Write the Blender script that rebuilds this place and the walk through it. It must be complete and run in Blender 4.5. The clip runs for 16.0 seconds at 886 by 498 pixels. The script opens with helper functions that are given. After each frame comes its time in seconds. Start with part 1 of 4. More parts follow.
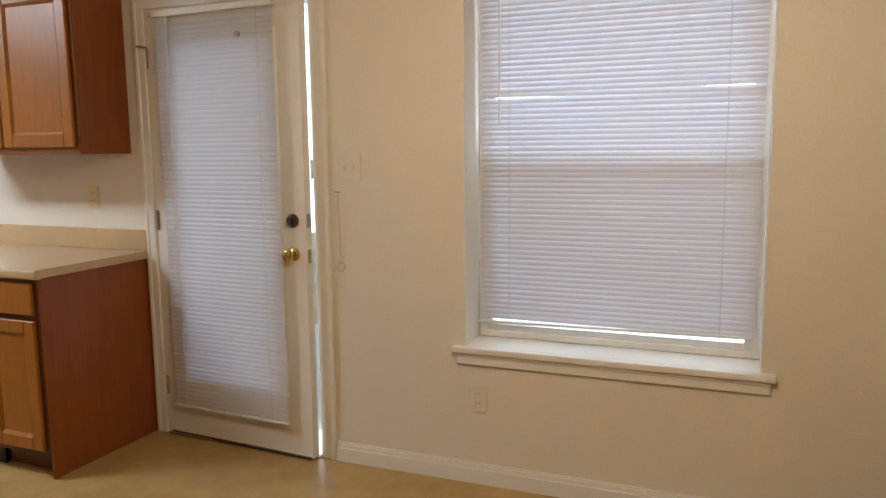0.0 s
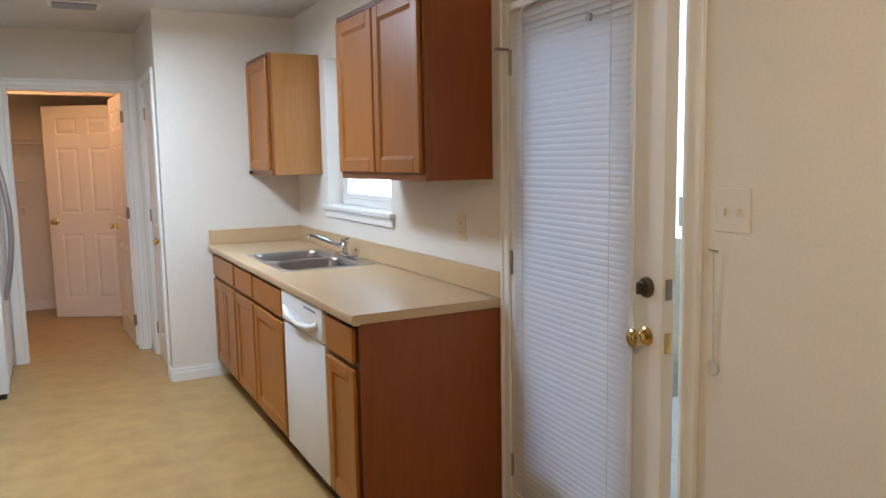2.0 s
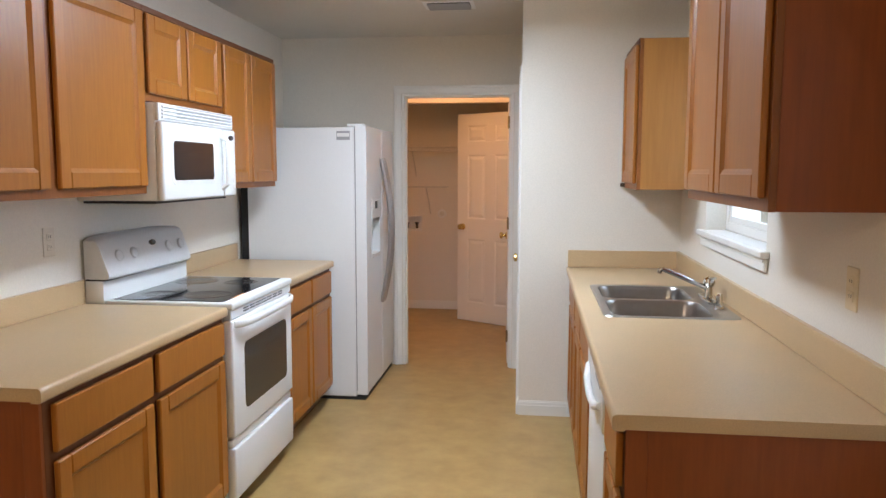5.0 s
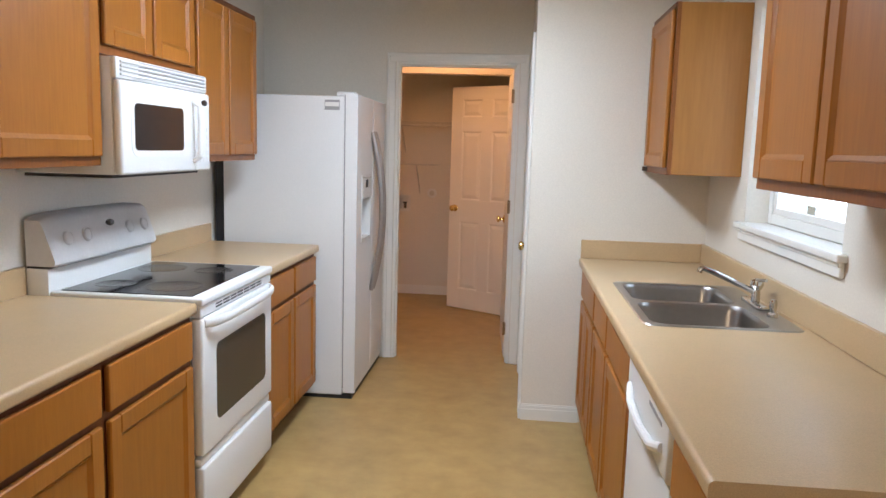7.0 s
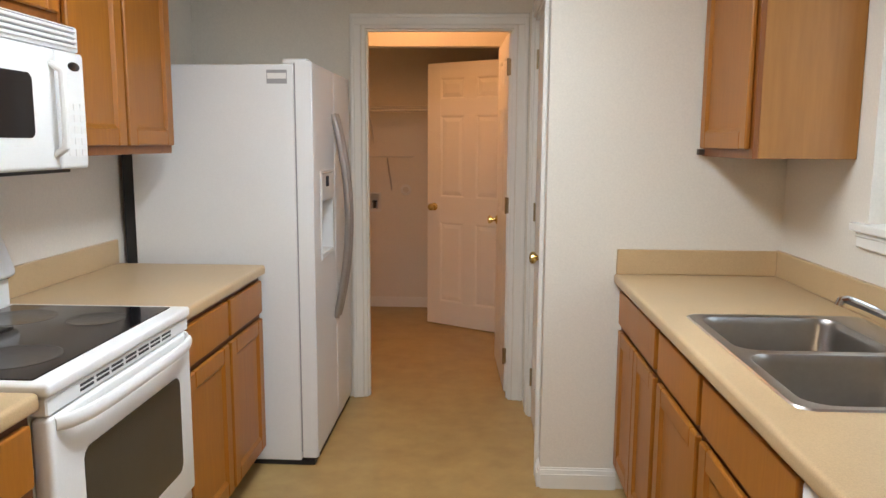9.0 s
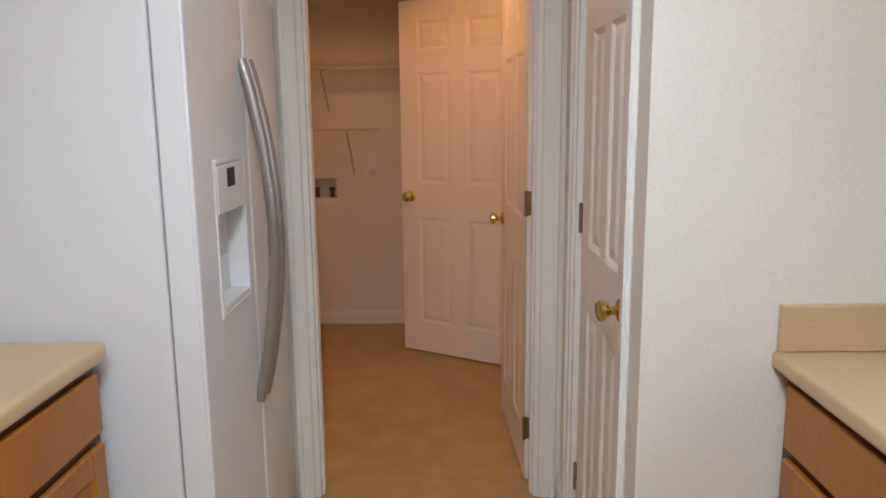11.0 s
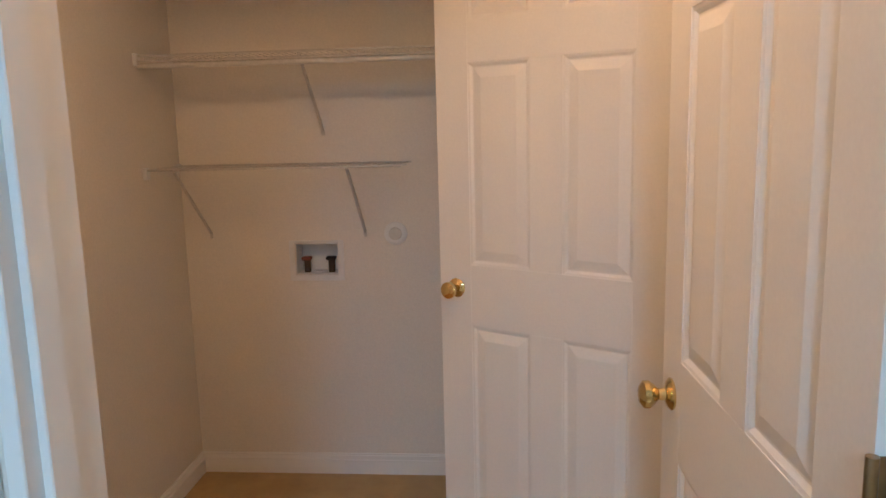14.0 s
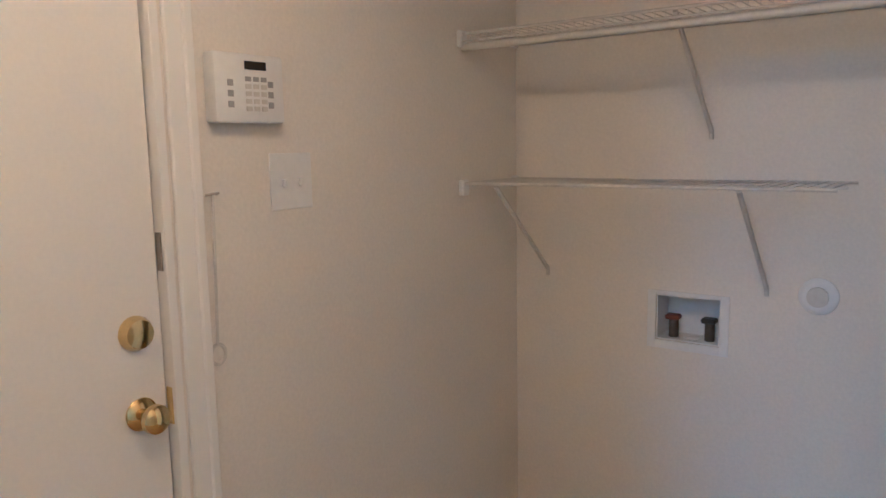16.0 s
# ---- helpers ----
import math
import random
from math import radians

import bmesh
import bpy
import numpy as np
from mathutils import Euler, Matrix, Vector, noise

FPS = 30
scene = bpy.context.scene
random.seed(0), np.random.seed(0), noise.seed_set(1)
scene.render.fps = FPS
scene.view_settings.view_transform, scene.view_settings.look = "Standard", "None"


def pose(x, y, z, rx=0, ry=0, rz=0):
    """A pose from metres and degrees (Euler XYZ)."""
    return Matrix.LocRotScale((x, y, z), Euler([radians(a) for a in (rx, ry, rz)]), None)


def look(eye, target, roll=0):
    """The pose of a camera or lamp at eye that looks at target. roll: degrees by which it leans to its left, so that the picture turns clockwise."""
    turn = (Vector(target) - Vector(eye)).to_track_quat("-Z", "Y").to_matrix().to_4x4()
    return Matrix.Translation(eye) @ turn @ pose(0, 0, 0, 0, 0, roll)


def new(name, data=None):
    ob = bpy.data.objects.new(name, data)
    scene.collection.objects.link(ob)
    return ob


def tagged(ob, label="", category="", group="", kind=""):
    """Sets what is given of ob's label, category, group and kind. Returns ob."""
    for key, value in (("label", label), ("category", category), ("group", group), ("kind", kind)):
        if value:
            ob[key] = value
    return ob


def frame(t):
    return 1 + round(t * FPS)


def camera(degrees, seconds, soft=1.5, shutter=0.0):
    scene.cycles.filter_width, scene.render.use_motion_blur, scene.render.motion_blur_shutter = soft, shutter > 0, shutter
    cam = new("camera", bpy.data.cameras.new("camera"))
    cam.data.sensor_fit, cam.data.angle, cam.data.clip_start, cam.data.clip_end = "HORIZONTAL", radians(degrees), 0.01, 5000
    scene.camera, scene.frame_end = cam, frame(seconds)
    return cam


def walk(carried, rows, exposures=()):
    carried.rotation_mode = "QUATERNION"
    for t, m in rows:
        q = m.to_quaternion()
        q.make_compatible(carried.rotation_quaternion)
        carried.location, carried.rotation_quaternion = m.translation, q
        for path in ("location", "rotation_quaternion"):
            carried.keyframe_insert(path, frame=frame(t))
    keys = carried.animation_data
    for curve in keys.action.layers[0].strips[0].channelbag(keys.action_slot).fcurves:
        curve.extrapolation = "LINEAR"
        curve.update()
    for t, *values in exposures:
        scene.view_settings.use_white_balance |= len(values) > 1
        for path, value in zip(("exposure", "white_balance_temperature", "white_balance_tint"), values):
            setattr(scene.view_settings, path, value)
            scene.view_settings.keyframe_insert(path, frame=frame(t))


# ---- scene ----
cam = camera(61.5, 16.0)
PATH = [
    (0, (-2.793, 2.685, 1.385), (-0.955, 3.426, 1.118), -0.6),
    (0.5, (-2.381, 2.695, 1.393), (-0.689, 3.727, 1.125), -0.5),
    (1, (-2.097, 2.777, 1.411), (-0.589, 4.066, 1.157), -0.2),
    (1.5, (-1.903, 2.804, 1.459), (-0.631, 4.326, 1.201), -0.4),
    (2, (-1.566, 2.876, 1.461), (-0.644, 4.635, 1.221), -1.0),
    (2.5, (-1.324, 2.962, 1.483), (-0.764, 4.87, 1.265), -1.4),
    (3, (-1.218, 3.119, 1.48), (-0.923, 5.089, 1.3), -0.9),
    (3.5, (-1.088, 3.254, 1.484), (-1.016, 5.246, 1.318), -0.2),
    (4, (-0.957, 3.38, 1.487), (-1.054, 5.37, 1.32), 0.4),
    (4.5, (-0.885, 3.47, 1.477), (-1.069, 5.454, 1.295), 0.4),
    (5, (-0.826, 3.632, 1.47), (-1.074, 5.605, 1.262), 0.1),
    (7.3, (-1.012, 4.186, 1.467), (-1.195, 6.16, 1.198), 1.7),
    (7.5, (-1.014, 4.277, 1.465), (-1.21, 6.25, 1.204), 1.5),
    (8, (-1.04, 4.567, 1.446), (-1.244, 6.542, 1.202), 1.3),
    (8.5, (-1.1, 4.818, 1.432), (-1.282, 6.795, 1.188), 0.7),
    (9, (-1.182, 5.098, 1.424), (-1.281, 7.075, 1.141), 0.3),
    (9.2, (-1.196, 5.208, 1.42), (-1.272, 7.184, 1.125), 0.4),
    (11.3, (-1.349, 6.780, 1.395), (-1.360, 8.746, 1.034), -0.5),
    (11.5, (-1.374, 6.918, 1.385), (-1.362, 8.887, 1.037), -0.2),
    (12, (-1.418, 7.295, 1.409), (-1.308, 9.259, 1.046), -0.8),
    (12.5, (-1.391, 7.580, 1.420), (-1.302, 9.552, 1.099), -0.7),
    (13, (-1.398, 7.890, 1.457), (-1.344, 9.864, 1.138), -0.6),
    (13.5, (-1.416, 8.262, 1.443), (-1.428, 10.237, 1.131), -0.8),
    (14, (-1.382, 8.542, 1.442), (-1.551, 10.507, 1.115), -1.4),
    (14.5, (-1.377, 8.776, 1.462), (-1.746, 10.709, 1.105), -1.0),
    (15, (-1.42, 9.044, 1.437), (-2.042, 10.914, 1.096), -0.7),
    (15.5, (-1.469, 9.255, 1.428), (-2.351, 11.021, 1.105), -0.7),
    (16, (-1.499, 9.441, 1.417), (-2.67, 11.038, 1.137), -1.1),
]
walk(cam, [(t, look(eye, target, roll)) for t, eye, target, roll in PATH],
     exposures=[(0, 0.0, 6050, 8), (0.5, 0.0, 6400, 8), (1, 0.03, 7050, 9), (1.5, -0.08, 6450, 9), (2, 0.04, 5350, 6), (2.5, 0.05, 5450, 7), (3, 0.06, 5700, 8), (4, 0.12, 5700, 8), (5.2, 0.04, 5600, 8), (7.3, 0.02, 5650, 8), (8.5, 0.08, 5700, 8), (9, -0.14, 6200, 8), (9.2, -0.14, 6200, 8), (11.5, -0.14, 5750, 10), (12.4, -0.08, 5580, 9),
                (13, 0.08, 5080, 7), (13.6, 0.23, 4550, 1), (14, 0.35, 4230, -6), (14.4, 0.46, 3900, -7), (15, 0.57, 3790, -8), (15.5, 0.61, 3760, -9), (16, 0.70, 3410, -10)])

# ---- light ----
world = bpy.data.worlds.new("sky")
scene.world = world
world.use_nodes = True
wn = world.node_tree
sky = wn.nodes.new("ShaderNodeTexSky")
sky.sky_type = "NISHITA"
sky.sun_disc = False
sky.sun_elevation = radians(48)
sky.sun_rotation = radians(250)
wn.links.new(sky.outputs["Color"], wn.nodes["Background"].inputs["Color"])
wn.nodes["Background"].inputs["Strength"].default_value = 0.12


def lamp(name, kind, m, power, color, **more):
    data = bpy.data.lights.new(name, kind)
    data.energy, data.color = power, color
    if kind == "AREA":
        data.shape, data.size, data.size_y = "RECTANGLE", more["size"], more["size_y"]
    if kind == "SUN":
        data.angle = radians(0.5)
    if kind == "POINT":
        data.shadow_soft_size = more["size"]
    ob = new(name, data)
    ob.matrix_basis = m
    return ob


# sun from over the roof, on the far side of the house
lamp("sun", "SUN", look((-20, 5, 22), (0, 5, 0)), 3.0, (1.0, 0.95, 0.87))
# tube light of the kitchen fixture, warm bulbs of dining room and laundry
lamp("kitchen_tubes", "AREA", pose(-1.38, 6.77, 2.335, 0, 0, 0), 41, (0.92, 0.955, 1.0), size=0.34, size_y=1.1)
lamp("dining_bulb", "POINT", pose(-1.60, 3.05, 1.95), 47, (1.0, 0.72, 0.46), size=0.09)
lamp("laundry_bulb", "POINT", pose(-1.66, 9.74, 2.21), 17, (1.0, 0.44, 0.166), size=0.08)
# daylight in the openings
for dname, dy, dz, dw, dh, dp in (("daylight_dining", 3.18, 1.25, 1.50, 1.6, 47), ("daylight_patio", 5.05, 1.05, 1.40, 2.1, 16), ("daylight_sink", 7.00, 1.60, 2.0, 1.6, 34)):
    lamp(dname, "AREA", pose(0.52, dy, dz, 0, 90, 0), dp, (0.74, 0.87, 1.0), size=dh, size_y=dw)


# ---- materials ----
def material(name, color, rough=0.5, metal=0.0, bump=0.0, scale=60.0, vary=0.06, stretch=(1, 1, 1), dark=None, coarse=1.5, random_tone=0.0):
    """Principled surface with tone varied at two scales, fine relief and uneven gloss."""
    m = bpy.data.materials.new(name)
    m.use_nodes = True
    nt = m.node_tree
    b = nt.nodes["Principled BSDF"]
    co = nt.nodes.new("ShaderNodeTexCoord")
    mp = nt.nodes.new("ShaderNodeMapping")
    mp.inputs["Scale"].default_value = stretch
    nt.links.new(co.outputs["Object"], mp.inputs["Vector"])

    def tex(s, detail=4.0, rough_=0.6):
        n = nt.nodes.new("ShaderNodeTexNoise")
        n.inputs["Scale"].default_value = s
        n.inputs["Detail"].default_value = detail
        n.inputs["Roughness"].default_value = rough_
        nt.links.new(mp.outputs["Vector"], n.inputs["Vector"])
        return n

    fine, wide = tex(scale), tex(coarse, 3.0)
    mixf = nt.nodes.new("ShaderNodeMath")
    mixf.operation = "MULTIPLY_ADD"
    mixf.inputs[1].default_value = 0.6
    nt.links.new(fine.outputs["Fac"], mixf.inputs[0])
    half = nt.nodes.new("ShaderNodeMath")
    half.operation = "MULTIPLY"
    half.inputs[1].default_value = 0.4
    nt.links.new(wide.outputs["Fac"], half.inputs[0])
    nt.links.new(half.outputs[0], mixf.inputs[2])
    ramp = nt.nodes.new("ShaderNodeValToRGB")
    d = dark or tuple(c * (1 - 3 * vary) for c in color)
    ramp.color_ramp.elements[0].position, ramp.color_ramp.elements[1].position = 0.32, 0.68
    ramp.color_ramp.elements[0].color = (*d, 1)
    ramp.color_ramp.elements[1].color = (*[min(1, c * (1 + vary)) for c in color], 1)
    nt.links.new(mixf.outputs[0], ramp.inputs["Fac"])
    out = ramp.outputs["Color"]
    if random_tone:
        info = nt.nodes.new("ShaderNodeObjectInfo")
        hsv = nt.nodes.new("ShaderNodeHueSaturation")
        rr = nt.nodes.new("ShaderNodeMapRange")
        rr.inputs["To Min"].default_value, rr.inputs["To Max"].default_value = 1 - random_tone, 1 + random_tone
        nt.links.new(info.outputs["Random"], rr.inputs["Value"])
        nt.links.new(rr.outputs["Result"], hsv.inputs["Value"])
        nt.links.new(out, hsv.inputs["Color"])
        out = hsv.outputs["Color"]
    nt.links.new(out, b.inputs["Base Color"])
    b.inputs["Metallic"].default_value = metal
    rmap = nt.nodes.new("ShaderNodeMapRange")
    rmap.inputs["To Min"].default_value, rmap.inputs["To Max"].default_value = max(0.02, rough - 0.07), min(1, rough + 0.09)
    nt.links.new(wide.outputs["Fac"], rmap.inputs["Value"])
    nt.links.new(rmap.outputs["Result"], b.inputs["Roughness"])
    if bump:
        bp = nt.nodes.new("ShaderNodeBump")
        bp.inputs["Strength"].default_value = bump
        bp.inputs["Distance"].default_value = 0.003
        nt.links.new(fine.outputs["Fac"], bp.inputs["Height"])
        nt.links.new(bp.outputs["Normal"], b.inputs["Normal"])
    return m


wall_paint = material("wall_paint", (0.76, 0.72, 0.64), 0.75, bump=0.06, scale=120, vary=0.03, coarse=0.9)
ceiling_paint = material("ceiling_paint", (0.70, 0.67, 0.60), 0.9, bump=0.5, scale=160, vary=0.04)
trim_paint = material("trim_paint", (0.80, 0.79, 0.75), 0.38, bump=0.01, scale=40, vary=0.006)
door_paint = material("door_paint", (0.80, 0.78, 0.73), 0.42, bump=0.04, scale=120, vary=0.015)
oak = material("honey_oak", (0.345, 0.130, 0.013), 0.36, bump=0.04, scale=26, vary=0.07, dark=(0.285, 0.098, 0.009), stretch=(3.2, 3.2, 0.28), coarse=1.6, random_tone=0.07)
# door oak toned down, with the shadow between doors put into its colour
oak_frame_shaded = material("oak_face_frame_gap_shade", (0.23, 0.074, 0.010), 0.40, bump=0.05, scale=26, vary=0.08, stretch=(3, 3, 0.3))
oak_pale = material("pale_oak_veneer", (0.36, 0.158, 0.029), 0.42, bump=0.05, scale=22, vary=0.06, dark=(0.30, 0.125, 0.020), stretch=(2.6, 2.6, 0.2), coarse=1.2)
# darkened oak; on base face frames it paints the shade between fronts
oak_dark_and_shade = material("dark_oak_and_gap_shade", (0.13, 0.042, 0.013), 0.42, bump=0.1, scale=26, vary=0.10, stretch=(3, 3, 0.3))
# side veneer, darker and redder to carry the dim warm light on cabinet ends
oak_side_shaded = material("oak_veneer_side_shaded", (0.255, 0.066, 0.011), 0.4, bump=0.05, scale=22, vary=0.10, dark=(0.20, 0.050, 0.008), stretch=(2.6, 2.6, 0.2), coarse=1.2)
laminate = material("beige_laminate", (0.56, 0.405, 0.225), 0.32, bump=0.02, scale=300, vary=0.07, coarse=2.5)
vinyl = material("vinyl_floor", (0.45, 0.312, 0.120), 0.40, bump=0.05, scale=7, vary=0.10, dark=(0.35, 0.23, 0.080), coarse=2.2)
enamel = material("white_enamel", (0.76, 0.77, 0.76), 0.33, bump=0.03, scale=200, vary=0.015)
fridge_skin = material("textured_white_steel", (0.78, 0.79, 0.79), 0.4, bump=0.08, scale=220, vary=0.02)
plastic = material("white_plastic", (0.76, 0.76, 0.74), 0.4, vary=0.02)
# pale grey; on the range console, white enamel with the microwave's shade painted in
console_shade_grey = material("pale_grey_with_shade", (0.60, 0.60, 0.60), 0.35, vary=0.02)
hinge_brass = material("antique_brass", (0.36, 0.29, 0.17), 0.3, 1.0, vary=0.08)
almond = material("almond_plastic", (0.70, 0.65, 0.56), 0.5, vary=0.03)
ivory = material("ivory_plastic", (0.72, 0.62, 0.42), 0.4, vary=0.03)
grey_plastic = material("grey_plastic", (0.33, 0.33, 0.34), 0.45, vary=0.04)
handle_grey = material("satin_grey_handle", (0.42, 0.40, 0.39), 0.32, 0.75, vary=0.04)
black_plastic = material("black_plastic", (0.02, 0.02, 0.022), 0.5, vary=0.1)
burner_grey = material("burner_grey", (0.045, 0.042, 0.040), 0.22, vary=0.1, scale=40)
valve_red = material("red_brown_plastic", (0.16, 0.045, 0.028), 0.5, vary=0.1)
black_glass = material("black_glass", (0.014, 0.013, 0.014), 0.07, vary=0.1, scale=8)
oven_glass = material("oven_glass", (0.045, 0.042, 0.035), 0.10, vary=0.1, scale=8)
steel = material("brushed_steel", (0.52, 0.51, 0.49), 0.33, 1.0, bump=0.02, scale=60, vary=0.03, stretch=(8, 0.6, 1))
# sink steel again, darkened so that the basins look shaded inside
bowl_steel_shaded = material("satin_steel_shaded", (0.33, 0.32, 0.305), 0.31, 1.0, bump=0.01, scale=40, vary=0.03)
chrome = material("chrome", (0.66, 0.66, 0.66), 0.12, 1.0, vary=0.02)
nickel = material("dull_nickel", (0.40, 0.37, 0.32), 0.33, 1.0, vary=0.06)
brass = material("polished_brass", (0.76, 0.60, 0.25), 0.11, 1.0, vary=0.06)
dark_metal = material("dark_bronze", (0.13, 0.11, 0.095), 0.35, 0.8, vary=0.08)
wire_white = material("coated_wire", (0.62, 0.60, 0.55), 0.45, vary=0.05)
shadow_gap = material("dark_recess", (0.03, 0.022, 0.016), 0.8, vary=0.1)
grass = material("lawn", (0.17, 0.15, 0.09), 0.9, scale=12, vary=0.15, coarse=0.4)
concrete = material("patio_concrete", (0.42, 0.39, 0.34), 0.85, bump=0.3, scale=40, vary=0.08)


def glass_material(name, tint=(1, 1, 1)):
    m = bpy.data.materials.new(name)
    m.use_nodes = True
    b = m.node_tree.nodes["Principled BSDF"]
    b.inputs["Base Color"].default_value = (*tint, 1)
    b.inputs["Roughness"].default_value = 0.02
    b.inputs["Transmission Weight"].default_value = 1.0
    b.inputs["IOR"].default_value = 1.45
    return m


def slat_material(name):
    """Thin white vinyl that lets some daylight through."""
    m = bpy.data.materials.new(name)
    m.use_nodes = True
    nt = m.node_tree
    b = nt.nodes["Principled BSDF"]
    b.inputs["Base Color"].default_value = (0.73, 0.73, 0.73, 1)
    b.inputs["Roughness"].default_value = 0.45
    tr = nt.nodes.new("ShaderNodeBsdfTranslucent")
    tr.inputs["Color"].default_value = (0.67, 0.72, 0.84, 1)
    mx = nt.nodes.new("ShaderNodeMixShader")
    mx.inputs["Fac"].default_value = 0.27
    nt.links.new(b.outputs[0], mx.inputs[1])
    nt.links.new(tr.outputs[0], mx.inputs[2])
    nt.links.new(mx.outputs[0], nt.nodes["Material Output"].inputs["Surface"])
    return m


def glow_material(name, color, strength):
    m = bpy.data.materials.new(name)
    m.use_nodes = True
    b = m.node_tree.nodes["Principled BSDF"]
    b.inputs["Base Color"].default_value = (0.9, 0.9, 0.88, 1)
    b.inputs["Roughness"].default_value = 0.4
    b.inputs["Emission Color"].default_value = (*color, 1)
    b.inputs["Emission Strength"].default_value = strength
    return m


def screen_material(name):
    """Fine dark insect mesh, half open."""
    m = bpy.data.materials.new(name)
    m.use_nodes = True
    nt = m.node_tree
    b = nt.nodes["Principled BSDF"]
    b.inputs["Base Color"].default_value = (0.10, 0.09, 0.085, 1)
    b.inputs["Roughness"].default_value = 0.7
    tr = nt.nodes.new("ShaderNodeBsdfTransparent")
    mx = nt.nodes.new("ShaderNodeMixShader")
    mx.inputs["Fac"].default_value = 0.72
    nt.links.new(b.outputs[0], mx.inputs[1])
    nt.links.new(tr.outputs[0], mx.inputs[2])
    nt.links.new(mx.outputs[0], nt.nodes["Material Output"].inputs["Surface"])
    return m


insect_mesh = screen_material("insect_mesh")
window_glass = glass_material("window_glass")
slat_vinyl = slat_material("blind_vinyl")
diffuser_glow = glow_material("lit_diffuser", (1.0, 0.95, 0.86), 2.2)


# ---- building helpers ----
def box(bm, lo, hi, bevel=0.0, seg=1):
    """Adds a box between two corners, its edges rounded by bevel."""
    lo, hi = [min(a, b) for a, b in zip(lo, hi)], [max(a, b) for a, b in zip(lo, hi)]
    size = [b - a for a, b in zip(lo, hi)]
    m = Matrix.Translation([(a + b) / 2 for a, b in zip(lo, hi)]) @ Matrix.Diagonal((*size, 1))
    made = bmesh.ops.create_cube(bm, size=1, matrix=m)
    if bevel > 0:
        edges = {e for v in made["verts"] for e in v.link_edges}
        bmesh.ops.bevel(bm, geom=list(edges), offset=min(bevel, min(size) * 0.45), segments=seg, affect="EDGES", profile=0.5)
    return bm


def boxes(*items, bevel=0.0, seg=1):
    bm = bmesh.new()
    for lo, hi in items:
        box(bm, lo, hi, bevel, seg)
    return bm


def tube(bm, a, b, r, n=12, r2=None, cap=True):
    """Adds a round bar from a to b."""
    a, b = Vector(a), Vector(b)
    turn = (b - a).to_track_quat("Z", "Y").to_matrix().to_4x4()
    bmesh.ops.create_cone(bm, cap_ends=cap, segments=n, radius1=r, radius2=r if r2 is None else r2, depth=(b - a).length,
                          matrix=Matrix.Translation((a + b) / 2) @ turn)
    return bm


def lathe(bm, profile, m, n=20):
    """Turns a profile of (radius, height) round the z axis of m."""
    rings = [[bm.verts.new(m @ Vector((r * math.cos(2 * math.pi * k / n), r * math.sin(2 * math.pi * k / n), h))) for k in range(n)] for r, h in profile]
    for lower, upper in zip(rings, rings[1:]):
        for k in range(n):
            bm.faces.new((lower[k], lower[(k + 1) % n], upper[(k + 1) % n], upper[k]))
    bm.faces.new(rings[0][::-1])
    bm.faces.new(rings[-1])
    return bm


def bend(bm, points, r, n=10):
    """A round bar through several points."""
    pts = [Vector(p) for p in points]
    rings = []
    for i, p in enumerate(pts):
        way = (pts[min(i + 1, len(pts) - 1)] - pts[max(i - 1, 0)]).normalized()
        q = last.rotation_difference(way).to_matrix() @ q if i else way.to_track_quat("Z", "Y").to_matrix()
        last = way
        rings.append([bm.verts.new(p + q @ Vector((r * math.cos(2 * math.pi * k / n), r * math.sin(2 * math.pi * k / n), 0))) for k in range(n)])
    for lower, upper in zip(rings, rings[1:]):
        for k in range(n):
            bm.faces.new((lower[k], lower[(k + 1) % n], upper[(k + 1) % n], upper[k]))
    bm.faces.new(rings[0][::-1])
    bm.faces.new(rings[-1])
    return bm


def mesh_of(name, bm, mat, smooth=False):
    bmesh.ops.recalc_face_normals(bm, faces=bm.faces[:])
    me = bpy.data.meshes.new(name)
    bm.to_mesh(me)
    bm.free()
    me.materials.append(mat)
    if smooth:
        for p in me.polygons:
            p.use_smooth = True
        me.set_sharp_from_angle(angle=radians(35))
    return me


def thing(name, m, label, category, group="", kind=""):
    """An Empty at the base of a thing; m is its pose or its place."""
    ob = new(name)
    ob.empty_display_size = 0.1
    ob.matrix_basis = m if isinstance(m, Matrix) else Matrix.Translation(m)
    return tagged(ob, label, category, group, kind)


def root_pose(ob):
    while ob.parent:
        ob = ob.parent
    return ob.matrix_basis


def part(name, bm, mat, parent, label="", smooth=False, local=False):
    """One mesh under a thing or a part; the geometry is given in the world, or in the thing's own axes with local."""
    if not local:
        bm.transform(root_pose(parent).inverted())
    ob = new(name, mesh_of(name, bm, mat, smooth))
    ob.parent = parent
    return tagged(ob, label)


def solid(name, bm, mat, label="", category="", kind="structure", smooth=False):
    """A top-level mesh."""
    return tagged(new(name, mesh_of(name, bm, mat, smooth)), label, category, "", kind)


